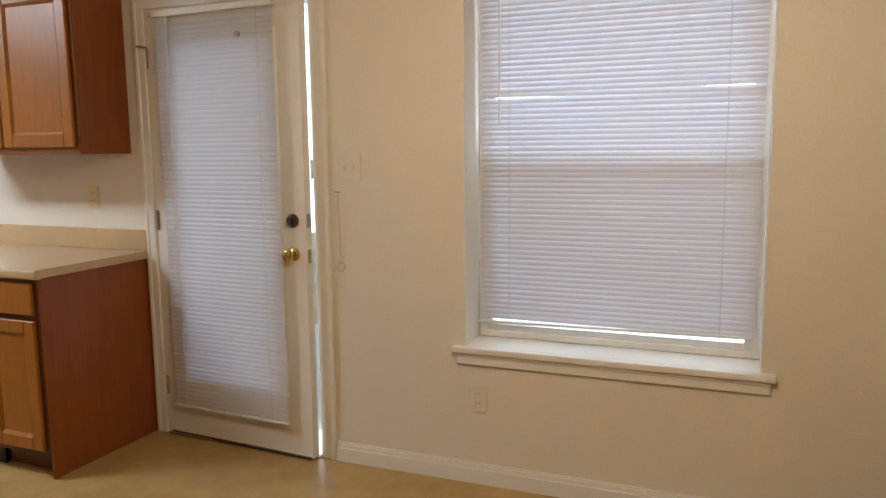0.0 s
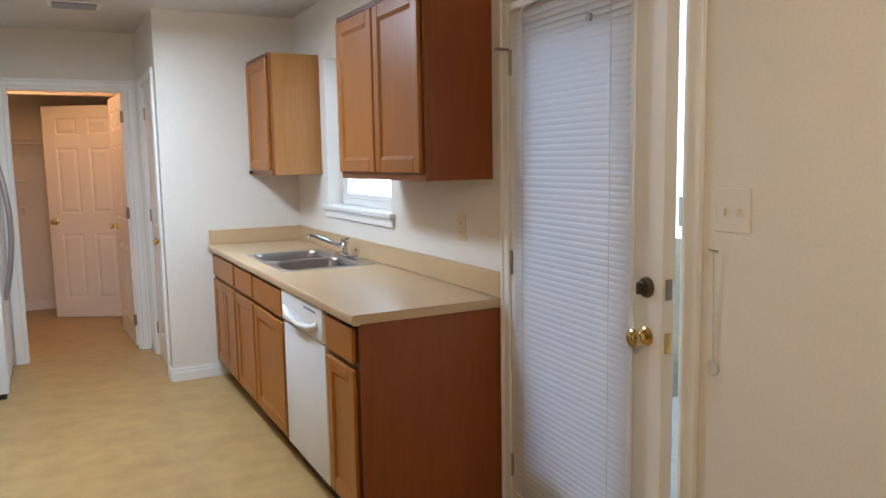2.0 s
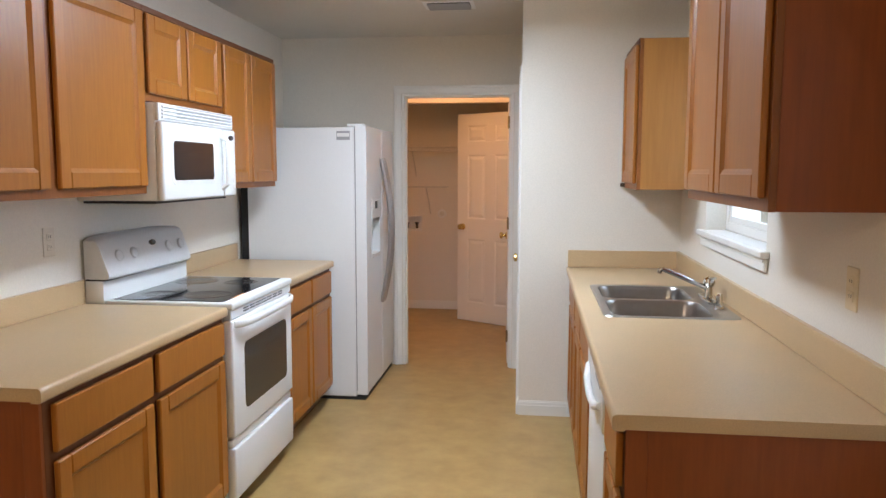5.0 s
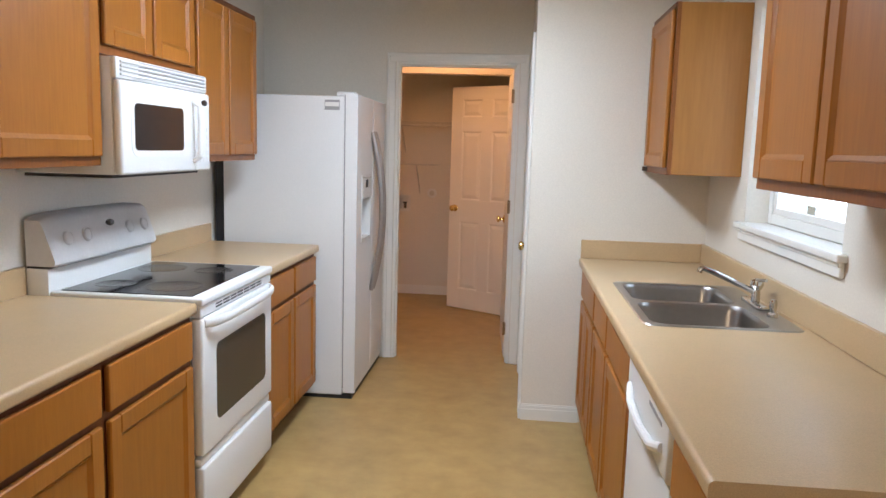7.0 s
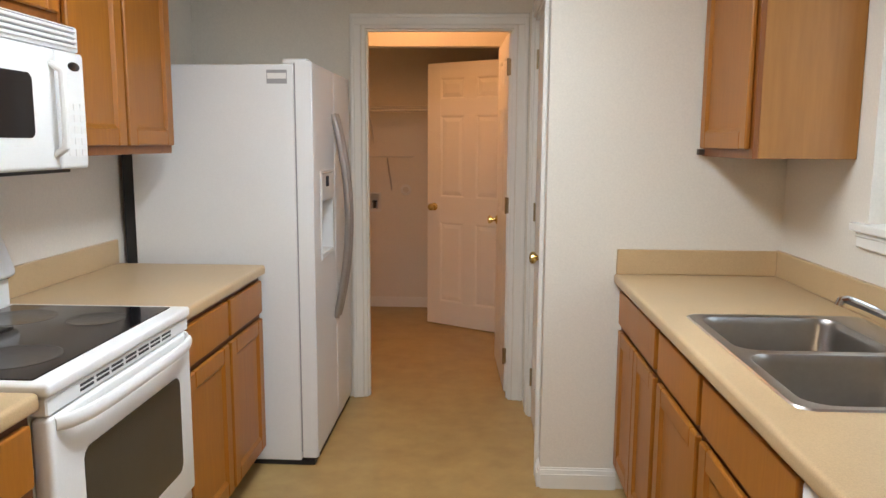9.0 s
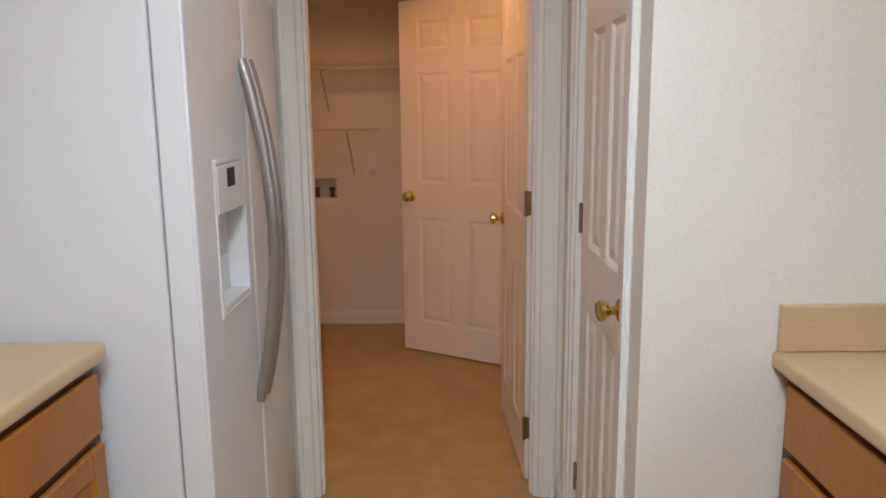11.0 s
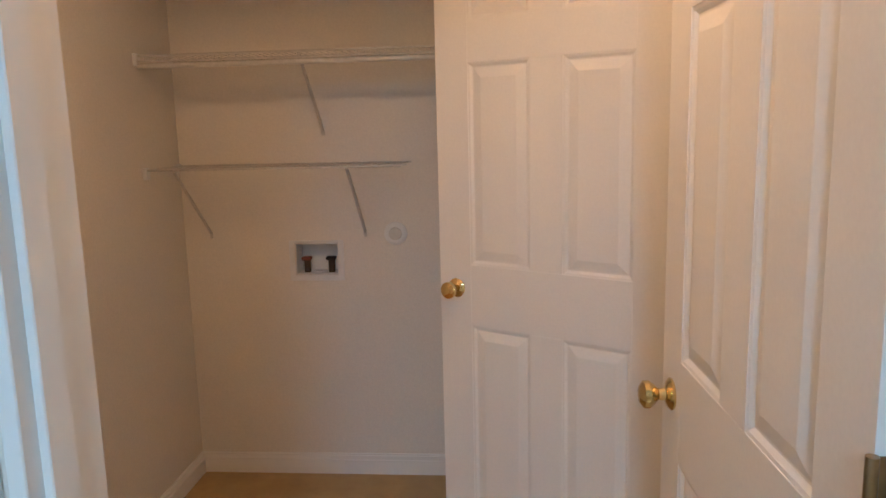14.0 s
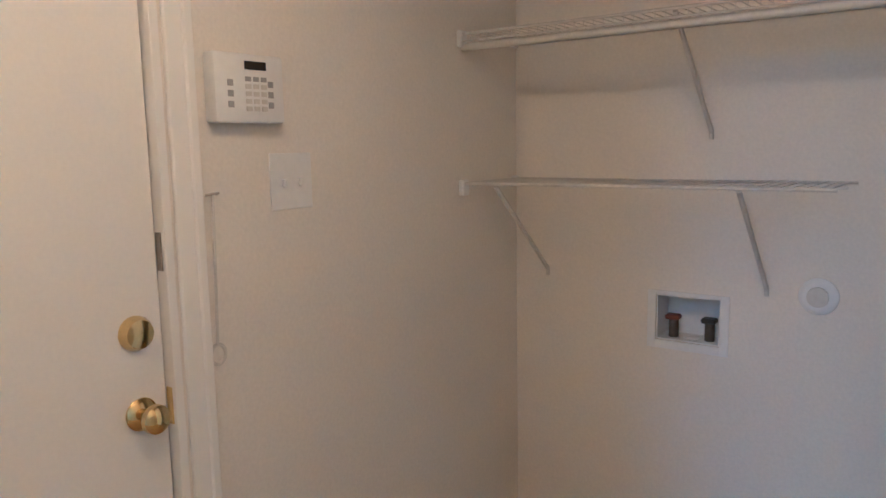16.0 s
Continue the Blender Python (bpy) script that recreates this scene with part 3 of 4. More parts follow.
# ---- windows ----
def window(name, hole, label, sash_x=0.105, stool_out=0.035, ears=0.05, screened=False):
    y0, y1, z0, z1 = hole
    w = thing(name, (0.08, (y0 + y1) / 2, z0), label, "window", kind="structure")
    f = 0.030 if screened else 0.045
    x0, x1 = sash_x - 0.02, sash_x + 0.05
    e = 0.002
    for lo, hi in (((x0, y0 + e, z0 + e), (x1, y0 + f, z1 - e)), ((x0, y1 - f, z0 + e), (x1, y1 - e, z1 - e)), ((x0, y0 + f, z0 + e), (x1, y1 - f, z0 + f)), ((x0, y0 + f, z1 - f), (x1, y1 - f, z1 - e))):
        part("frame", boxes((lo, hi), bevel=0.003), trim_paint, w)
    zm = z0 + (z1 - z0) * 0.485
    s = 0.028
    for k, (a, b) in enumerate(((z0 + f, zm + 0.018), (zm - 0.018, z1 - f))):
        c0 = x0 + 0.006 + 0.026 * k
        sash = part("sash", boxes(((c0, y0 + f, a), (c0 + 0.024, y0 + f + s, b)), ((c0, y1 - f - s, a), (c0 + 0.024, y1 - f, b)),
                                  ((c0, y0 + f + s, a), (c0 + 0.024, y1 - f - s, a + s)), ((c0, y0 + f + s, b - s), (c0 + 0.024, y1 - f - s, b)), bevel=0.002), trim_paint, w)
        p = part("pane", boxes(((c0 + 0.010, y0 + f + s, a + s), (c0 + 0.014, y1 - f - s, b - s))), window_glass, sash, "clear glass pane")
        p.visible_shadow = False
    if screened:
        part("insect_screen", boxes(((x1 - 0.006, y0 + f + 0.002, z0 + f + 0.002), (x1 - 0.005, y1 - f - 0.002, zm))), insect_mesh, w, "grey insect screen")
    # stool and apron
    part("sill", boxes(((-stool_out, y0 - ears, z0 - 0.024), (-0.001, y1 + ears, z0 + 0.002)), ((-0.001, y0 + 0.001, z0 - 0.02), (x0 - 0.001, y1 - 0.001, z0 + 0.002)), bevel=0.005, seg=2), trim_paint, w, "white painted window stool")
    part("apron", boxes(((-0.016, y0 - ears + 0.015, z0 - 0.075), (-0.001, y1 + ears - 0.015, z0 - 0.025)), ((-0.022, y0 - ears + 0.015, z0 - 0.04), (-0.0155, y1 + ears - 0.015, z0 - 0.026)), bevel=0.004), trim_paint, w)
    return w


window("window_1", WIN, "white double-hung dining window behind a mini blind", sash_x=0.195, screened=True)
window("window_2", KWIN, "white double-hung window over the sink", sash_x=0.115)
blind(pose(0.150, (WIN[0] + WIN[1]) / 2, 0), WIN[1] - WIN[0] - 0.03, WIN[3] - 0.005, 0.658, 0.0212, -69, "white mini blind, lowered, one slat slipped at its end", slips={43: 0.016}, lift=0.8)


# ---- cabinets ----
def shaker_front(name, parent, face, out, y0, y1, z0, z1, t=0.019, frame_w=0.058, flat=False):
    """A cabinet door or drawer front on the plane x = face, standing out towards out (+1 or -1)."""
    x1 = face + out * t
    if flat:
        return part(name, boxes(((face + out * 0.001, y0, z0), (x1, y1, z1)), bevel=0.005, seg=2), oak, parent)
    fw = min(frame_w, (y1 - y0) * 0.3)
    d = part(name, boxes(((face + out * 0.002, y0 + fw - 0.002, z0 + fw - 0.002), (face + out * 0.009, y1 - fw + 0.002, z1 - fw + 0.002))), oak, parent)
    for lo, hi in (((face + out * 0.001, y0, z0), (x1, y0 + fw, z1)), ((face + out * 0.001, y1 - fw, z0), (x1, y1, z1))):
        part("stile", boxes((lo, hi), bevel=0.004), oak, d)
    for za, zb in ((z0, z0 + fw), (z1 - fw, z1)):
        part("rail", boxes(((face + out * 0.001, y0 + fw, za), (x1 - out * 0.0003, y1 - fw, zb)), bevel=0.004), oak, d)
    # sloped bead round the panel
    bm = bmesh.new()
    a = 0.011
    for p, q in (((y0 + fw, z0 + fw), (y0 + fw, z1 - fw)), ((y1 - fw, z1 - fw), (y1 - fw, z0 + fw)), ((y0 + fw, z1 - fw), (y1 - fw, z1 - fw)), ((y1 - fw, z0 + fw), (y0 + fw, z0 + fw))):
        iy, iz = (1 if p[0] < (y0 + y1) / 2 else -1), (1 if p[1] < (z0 + z1) / 2 else -1)
        jy, jz = (1 if q[0] < (y0 + y1) / 2 else -1), (1 if q[1] < (z0 + z1) / 2 else -1)
        v = [bm.verts.new(c) for c in ((face + out * 0.0165, p[0], p[1]), (face + out * 0.0165, q[0], q[1]), (face + out * 0.0092, q[0] + a * jy, q[1] + a * jz), (face + out * 0.0092, p[0] + a * iy, p[1] + a * iz),
                                       (face + out * 0.0085, p[0], p[1]), (face + out * 0.0085, q[0], q[1]))]
        bm.faces.new((v[0], v[1], v[2], v[3]))
        bm.faces.new((v[4], v[5], v[1], v[0]))
        bm.faces.new((v[3], v[2], v[5], v[4]))
    part("bead", bm, oak, d)
    return d


def base_cabinet(wall, out, depth, y0, y1, fronts, label, end=None, top=0.872):
    """A base unit against the plane x = wall. fronts: (y0, y1, kind), kind 'both' for a drawer over a door."""
    face = wall + out * depth
    c = thing("base_cabinet", ((wall + face) / 2, (y0 + y1) / 2, 0), label, "cabinet", "oak kitchen base cabinets")
    body_lo, body_hi = (wall + out * 0.002, y0, 0.10), (face - out * 0.019, y1, top)
    part("body", boxes((body_lo, body_hi)), oak_side_shaded, c)
    part("toe_kick", boxes(((wall + out * 0.01, y0 + 0.002, 0.0), (face - out * 0.075, y1 - 0.002, 0.0995))), oak_dark_and_shade, c, "dark recessed toe kick")
    # frame coloured dark to stand in for shadow in the gaps round the fronts
    part("face_frame", boxes(((face - out * 0.019, y0 + 0.0005, 0.10), (face, y1 - 0.0005, 0.8715)), bevel=0.001), oak_dark_and_shade, c)
    for f0, f1, kind in fronts:
        if kind in ("both", "drawer", "wide"):
            shaker_front("drawer_front", c, face, out, f0, f1, 0.715, 0.850, flat=True)
        if kind in ("both", "door"):
            shaker_front("cabinet_door", c, face, out, f0, f1, 0.125, 0.690)
        if kind == "wide":
            mid = (f0 + f1) / 2
            shaker_front("cabinet_door", c, face, out, f0, mid - 0.004, 0.125, 0.690)
            shaker_front("cabinet_door", c, face, out, mid + 0.004, f1, 0.125, 0.690)
    if end is not None:
        s = -1 if end == y0 else 1
        part("end_panel", boxes(((wall + out * 0.002, end, 0.0), (face, end + s * 0.012, 0.872)), bevel=0.001), oak_side_shaded, c, "oak veneer end panel")
        part("corner_strip", boxes(((face - out * 0.05, end + s * 0.012, 0.0), (face + out * 0.001, end + s * 0.016, 0.871)), bevel=0.001), oak_side_shaded, c)
    return c


def upper_cabinet(wall, out, depth, y0, y1, z0, z1, doors, label, side=None):
    face = wall + out * depth
    c = thing("wall_cabinet", ((wall + face) / 2, (y0 + y1) / 2, z0), label, "cabinet", "oak kitchen wall cabinets")
    part("body", boxes(((wall + out * 0.002, y0, z0), (face - out * 0.018, y1, z1)), bevel=0.001), side or oak_side_shaded, c)
    part("face_frame", boxes(((face - out * 0.0178, y0 - 0.0005, z0 - 0.001), (face, y1 + 0.0005, z1 + 0.001)), bevel=0.001), oak_frame_shaded, c)
    part("top_rail", boxes(((face, y0, z1 - 0.022), (face + out * 0.006, y1, z1 + 0.001)), bevel=0.001), oak_dark_and_shade, c)
    for f0, f1 in doors:
        shaker_front("cabinet_door", c, face, out, f0, f1, z0 + 0.030, z1 - 0.028)
    return c


ZU0, ZU1 = 1.378, 2.130
# counter run under the windows
base_cabinet(0.0, -1, 0.61, 5.375, 5.715, [(5.395, 5.697, "both")], "oak base cabinet with one drawer and door at the counter's end", end=5.375)
base_cabinet(0.0, -1, 0.61, 6.325, 7.385, [(6.345, 6.905, "both"), (6.935, 7.362, "both")], "oak sink base with false drawer fronts and two doors", top=0.715)
base_cabinet(0.0, -1, 0.61, 7.387, YP - 0.003, [(7.408, 8.02, "wide")], "oak corner base cabinet with a drawer over two narrow doors")
upper_cabinet(0.0, -1, 0.30, 5.420, 6.335, ZU0, ZU1, [(5.437, 5.870), (5.885, 6.318)], "oak wall cabinet with two doors beside the patio door")
upper_cabinet(0.0, -1, 0.325, 7.52, YP - 0.003, ZU0, ZU1, [(7.54, 8.035)], "oak single-door wall cabinet with a pale side, over the sink", side=oak_pale)
corner_cabinet = bpy.data.objects["wall_cabinet.001"]
part("cabinet_hinge", boxes(((-0.350, 8.022, ZU0 + 0.004), (-0.326, 8.046, ZU0 + 0.026)), bevel=0.002), dark_metal, corner_cabinet, "small dark hinge under the door")
# run along the range wall
base_cabinet(XL, 1, 0.62, 5.390, 6.525, [(5.420, 5.930, "both"), (5.968, 6.505, "both")], "oak base cabinet with two drawers and two doors beside the range", end=5.390)
base_cabinet(XL, 1, 0.62, 7.292, 8.135, [(7.315, 7.700, "both"), (7.722, 8.115, "both")], "oak base cabinet with two drawers and two doors beside the refrigerator")
upper_cabinet(XL, 1, 0.32, 5.37, 6.513, ZU0, ZU1, [(5.39, 5.885), (5.935, 6.495)], "oak wall cabinet with two wide doors")
upper_cabinet(XL, 1, 0.32, 6.515, 7.258, 1.755, ZU1, [(6.533, 6.865), (6.885, 7.242)], "short oak wall cabinet over the microwave")
upper_cabinet(XL, 1, 0.32, 7.26, 8.025, ZU0, ZU1, [(7.278, 7.618), (7.638, 8.010)], "oak wall cabinet with two doors beside the refrigerator")


def countertop(name, wall, out, depth, y0, y1, label, hole=None, splash_end=None):
    front = wall + out * depth
    lo, hi = min(wall + out * 0.002, front), max(wall + out * 0.002, front)
    c = thing(name, ((lo + hi) / 2, (y0 + y1) / 2, 0.872), label, "countertop")
    back = wall + out * 0.002
    prof = [(back, 0.874), (back, 0.910)] + [(front - out * (0.012 - 0.012 * math.sin(a)), 0.898 + 0.012 * math.cos(a)) for a in [math.pi / 2 * k / 5 for k in range(6)]]
    prof += [(front - out * (0.010 - 0.010 * math.cos(a)), 0.880 - 0.010 * math.sin(a)) for a in [math.pi / 2 * k / 4 for k in range(5)]] + [(front - out * 0.03, 0.870), (front - out * 0.03, 0.874)]
    ys = [y0, hole[2], hole[3], y1] if hole else [y0, y1]
    bm = bmesh.new()
    rows = [[bm.verts.new((x, y, z)) for x, z in prof] for y in ys]
    n = len(prof)
    for s, (a, b) in enumerate(zip(rows, rows[1:])):
        for k in range(n):
            if not (hole and s == 1 and k in (1, n - 1)):
                bm.faces.new((a[k], a[(k + 1) % n], b[(k + 1) % n], b[k]))
    bm.faces.new(rows[0]), bm.faces.new(rows[-1][::-1])
    if hole:
        rim = [[(bm.verts.new((x, y, 0.910)), bm.verts.new((x, y, 0.874))) for x in (hole[1], hole[0])] for y in (hole[2], hole[3])]
        for lvl, (p, q) in enumerate(((1, 2), (0, n - 1))):
            for u, v in ((0, p), (1, q)):
                bm.faces.new((rows[1][v], rows[2][v], rim[1][u][lvl], rim[0][u][lvl]))
        for e in (0, 1):
            bm.faces.new((rim[e][0][0], rim[e][1][0], rim[e][1][1], rim[e][0][1]))
            bm.faces.new((rim[0][e][0], rim[1][e][0], rim[1][e][1], rim[0][e][1]))
    part("slab", bm, laminate, c, smooth=True)
    part("backsplash", boxes(((wall + out * 0.001, y0, 0.9102), (wall + out * 0.021, y1, 1.012)), bevel=0.004, seg=2), laminate, c)
    if splash_end is not None:
        part("backsplash", boxes(((wall + out * 0.021, splash_end - 0.02, 0.9102), (front - out * 0.006, splash_end - 0.001, 1.010)), bevel=0.004, seg=2), laminate, c)
    return c


SINK = (-0.562, -0.042, 6.520, 7.345)
countertop("countertop", 0.0, -1, 0.645, 5.345, YP - 0.002, "long beige laminate countertop with a sink", hole=(SINK[0] + 0.02, SINK[1] - 0.02, SINK[2] + 0.02, SINK[3] - 0.02), splash_end=YP - 0.001)
countertop("countertop", XL, 1, 0.645, 5.355, 6.526, "beige laminate countertop before the range")
countertop("countertop", XL, 1, 0.645, 7.290, 8.148, "beige laminate countertop between range and refrigerator")


def rounded_rect(x0, x1, y0, y1, r, n=5):
    pts = []
    for cx, cy, a0 in ((x1 - r, y1 - r, 0), (x0 + r, y1 - r, 90), (x0 + r, y0 + r, 180), (x1 - r, y0 + r, 270)):
        for k in range(n + 1):
            a = radians(a0 + 90 * k / n)
            pts.append((cx + r * math.cos(a), cy + r * math.sin(a)))
    return pts


def bowl(bm, x0, x1, y0, y1, z1, depth):
    """An open basin with rounded corners and a curved floor edge."""
    rings = []
    for inset, z, r in ((-0.001, z1 + 0.0003, 0.061), (0.002, z1 - 0.004, 0.058), (0.007, z1 - 0.02, 0.055), (0.014, z1 - depth + 0.035, 0.055), (0.028, z1 - depth + 0.008, 0.05), (0.055, z1 - depth, 0.04)):
        rings.append([bm.verts.new((x, y, z)) for x, y in rounded_rect(x0 + inset, x1 - inset, y0 + inset, y1 - inset, r)])
    n = len(rings[0])
    for a, b in zip(rings, rings[1:]):
        for k in range(n):
            bm.faces.new((a[k], a[(k + 1) % n], b[(k + 1) % n], b[k]))
    bm.faces.new(rings[-1])


def sink():
    x0, x1, y0, y1 = SINK
    s = thing("kitchen_sink", ((x0 + x1) / 2, (y0 + y1) / 2, 0.91), "double-bowl stainless steel sink set into the countertop", "sink")
    ym = (y0 + y1) / 2
    b = [(x0 + 0.035, x1 - 0.095, y0 + 0.03, ym - 0.015), (x0 + 0.035, x1 - 0.095, ym + 0.015, y1 - 0.03)]
    # pressed deck: rounded outer edge, two rounded openings with a soft lip
    bm = bmesh.new()
    z = 0.9145

    def loop(pts, zz):
        vs = [bm.verts.new((x, y, zz)) for x, y in pts]
        return vs, [bm.edges.new((a, b)) for a, b in zip(vs, vs[1:] + vs[:1])]

    def skirt(a, b):
        for k in range(len(a)):
            bm.faces.new((a[k], a[(k + 1) % len(a)], b[(k + 1) % len(a)], b[k]))

    top, edges = loop(rounded_rect(x0 + 0.004, x1 - 0.004, y0 + 0.004, y1 - 0.004, 0.038), z)
    openings = []
    for q in b:
        vs, es = loop(rounded_rect(q[0] - 0.008, q[1] + 0.008, q[2] - 0.008, q[3] + 0.008, 0.068), z)
        openings.append((q, vs))
        edges += es
    bmesh.ops.triangle_fill(bm, edges=edges, use_beauty=True)
    low, _ = loop(rounded_rect(x0, x1, y0, y1, 0.040), 0.9106)
    skirt(top, low)
    for q, vs in openings:
        lip, _ = loop(rounded_rect(q[0] - 0.001, q[1] + 0.001, q[2] - 0.001, q[3] + 0.001, 0.061), z - 0.003)
        skirt(vs, lip)
    part("deck", bm, steel, s, "brushed steel deck with two openings", smooth=True)
    for q in b:
        bm = bmesh.new()
        bowl(bm, *q, 0.9112, 0.17)
        bw = part("bowl", bm, bowl_steel_shaded, s, smooth=True)
        cx, cy = (q[0] + q[1]) / 2, (q[2] + q[3]) / 2
        part("drain", lathe(bmesh.new(), [(0.045, 0.0), (0.045, 0.003), (0.036, 0.004), (0.030, 0.0015), (0.006, 0.001)], Matrix.Translation((cx, cy, 0.7419))), chrome, bw, smooth=True)
    f = thing("faucet", (-0.085, ym, 0.9145), "chrome two-lever kitchen faucet on the sink ledge", "faucet")
    part("base", boxes(((-0.108, ym - 0.105, 0.9147), (-0.058, ym + 0.105, 0.932)), bevel=0.008, seg=2), chrome, f, smooth=True)
    part("hub", tube(bmesh.new(), (-0.083, ym, 0.93), (-0.083, ym, 0.975), 0.017, 16, 0.014), chrome, f, smooth=True)
    part("spout", bend(bmesh.new(), [(-0.083, ym, 0.955), (-0.10, ym + 0.002, 0.972), (-0.16, ym + 0.010, 0.998), (-0.24, ym + 0.020, 1.032), (-0.272, ym + 0.024, 1.044), (-0.285, ym + 0.025, 1.042), (-0.290, ym + 0.025, 1.028)], 0.0105), chrome, f, smooth=True)
    ball = part("handle", lathe(bmesh.new(), [(0.010, 0.0), (0.020, 0.008), (0.026, 0.022), (0.022, 0.038), (0.008, 0.045)], Matrix.Translation((-0.083, ym, 0.972))), chrome, f, smooth=True)
    part("lever", bend(bmesh.new(), [(-0.083, ym - 0.004, 1.008), (-0.078, ym - 0.04, 1.018), (-0.074, ym - 0.075, 1.022)], 0.006), chrome, ball, smooth=True)
    part("side_sprayer", lathe(bmesh.new(), [(0.020, 0.0), (0.019, 0.012), (0.012, 0.018), (0.013, 0.05), (0.009, 0.062)], Matrix.Translation((-0.085, ym - 0.20, 0.9146))), chrome, f, smooth=True)

sink()


def dishwasher():
    y0, y1, f = 5.719, 6.321, -0.612
    d = thing("dishwasher", (-0.3, (y0 + y1) / 2, 0), "white built-in dishwasher under the counter", "dishwasher")
    part("tub", boxes(((-0.57, y0 + 0.004, 0.10), (-0.02, y1 - 0.004, 0.868))), grey_plastic, d)
    part("door", boxes(((f - 0.014, y0 + 0.003, 0.115), (-0.571, y1 - 0.003, 0.715)), bevel=0.008, seg=2), enamel, d, smooth=True)
    c = part("control_panel", boxes(((f - 0.022, y0 + 0.003, 0.722), (-0.571, y1 - 0.003, 0.866)), bevel=0.010, seg=3), enamel, d, smooth=True)
    part("latch_handle", bend(bmesh.new(), [(f - 0.022, y0 + 0.06, 0.79), (f - 0.034, y0 + 0.14, 0.765), (f - 0.036, (y0 + y1) / 2, 0.752), (f - 0.034, y1 - 0.14, 0.765), (f - 0.022, y1 - 0.06, 0.79)], 0.012), plastic, c, smooth=True)
    part("vent", boxes(((f - 0.0235, y0 + 0.08, 0.835), (f - 0.0205, y0 + 0.24, 0.845))), grey_plastic, c)
    part("toe_panel", boxes(((-0.56, y0 + 0.003, 0.0), (-0.54, y1 - 0.003, 0.108))), black_plastic, d, "black toe panel")


dishwasher()


# ---- appliances on the range wall ----
def electric_range():
    y0, y1, xb, xf = 6.530, 7.286, -2.715, -2.07
    ym = (y0 + y1) / 2
    r = thing("electric_range", ((xb + xf) / 2, ym, 0), "white electric range with a black glass cooktop", "stove")
    part("body", boxes(((xb, y0 + 0.002, 0.05), (xf - 0.045, y1 - 0.002, 0.895))), enamel, r)
    part("feet", boxes(((xb + 0.02, y0 + 0.03, 0.0), (xf - 0.08, y1 - 0.03, 0.051))), black_plastic, r)
    cook = part("cooktop", boxes(((xb + 0.085, y0, 0.895), (xf + 0.004, y1, 0.925)), bevel=0.008, seg=3), enamel, r, "white cooktop frame", smooth=True)
    part("glass", boxes(((xb + 0.11, y0 + 0.028, 0.9225), (xf - 0.045, y1 - 0.028, 0.9275)), bevel=0.002), black_glass, cook, "black glass cooktop")
    for bx, by, rad in ((xb + 0.23, y0 + 0.19, 0.075), (xb + 0.23, y1 - 0.19, 0.10), (xf - 0.19, y0 + 0.19, 0.105), (xf - 0.19, y1 - 0.19, 0.08)):
        disc = [(rad, 0.0), (rad, 0.0004), (rad - 0.004, 0.0005), (rad - 0.006, 0.0002), (0.004, 0.0002)]
        part("burner", lathe(bmesh.new(), disc, Matrix.Translation((bx, by, 0.9275)), 40), burner_grey, cook, "dark grey burner zone", smooth=True)
    # back guard: an upright step below a leaning console
    part("back_riser", boxes(((xb, y0, 0.90), (xb + 0.084, y1, 1.005)), bevel=0.005, seg=2), enamel, r, smooth=True)
    bm = bmesh.new()
    rows, n = [], 21
    for k in range(n):
        u = abs(2 * k / (n - 1) - 1)
        drop, pinch = 0.016 * u ** 12 + 0.005 * u ** 2, 0.012 * u ** 14
        prof = [(xb, 1.012), (xb + 0.112 - pinch, 1.012), (xb + 0.120 - pinch, 1.020), (xb + 0.121 - pinch, 1.032), (xb + 0.080 - pinch, 1.172 - drop), (xb + 0.070 - pinch, 1.188 - drop), (xb + 0.052, 1.196 - drop), (xb, 1.196 - drop)]
        rows.append([bm.verts.new((x, y0 + 0.004 + (y1 - y0 - 0.008) * k / (n - 1), z)) for x, z in prof])
    for a, b in zip(rows, rows[1:]):
        for k in range(8):
            bm.faces.new((a[k], a[(k + 1) % 8], b[(k + 1) % 8], b[k]))
    bm.faces.new(rows[0][::-1]), bm.faces.new(rows[-1])
    con = part("console", bm, console_shade_grey, r, "white sloping control console, greyed as if in shade", smooth=True)
    part("gap_strip", boxes(((xb + 0.002, y0 + 0.004, 1.0048), (xb + 0.090, y1 - 0.004, 1.0125))), black_plastic, r)
    for ky in (y0 + 0.10, y0 + 0.22, y1 - 0.22, y1 - 0.10):
        m = Matrix.Translation((xb + 0.099, ky, 1.105)) @ pose(0, 0, 0, 0, 73.7, 0)
        part("control_knob", lathe(bmesh.new(), [(0.027, 0), (0.026, 0.006), (0.022, 0.010), (0.020, 0.008), (0.004, 0.0085)], m, 24), console_shade_grey, con, smooth=True)
    bm = lathe(bmesh.new(), [(0.030, 0.0), (0.029, 0.003), (0.026, 0.0035)], Matrix.Translation((xb + 0.0925, ym + 0.02, 1.135)) @ pose(0, 0, 0, 0, 73.7, 0) @ Matrix.Diagonal((0.45, 1, 1, 1)))
    part("clock_display", bm, black_glass, con, "dark oval clock display", smooth=True)
    # oven door with window and bar handle
    door = part("oven_door", boxes(((xf - 0.044, y0 + 0.004, 0.345), (xf, y1 - 0.004, 0.850)), bevel=0.010, seg=3), enamel, r, smooth=True)
    ring = rounded_rect(y0 + 0.125, y1 - 0.095, 0.440, 0.735, 0.03)
    bm = bmesh.new()
    fr, bk = [bm.verts.new((xf + 0.002, p, q)) for p, q in ring], [bm.verts.new((xf - 0.004, p, q)) for p, q in ring]
    bm.faces.new(fr)
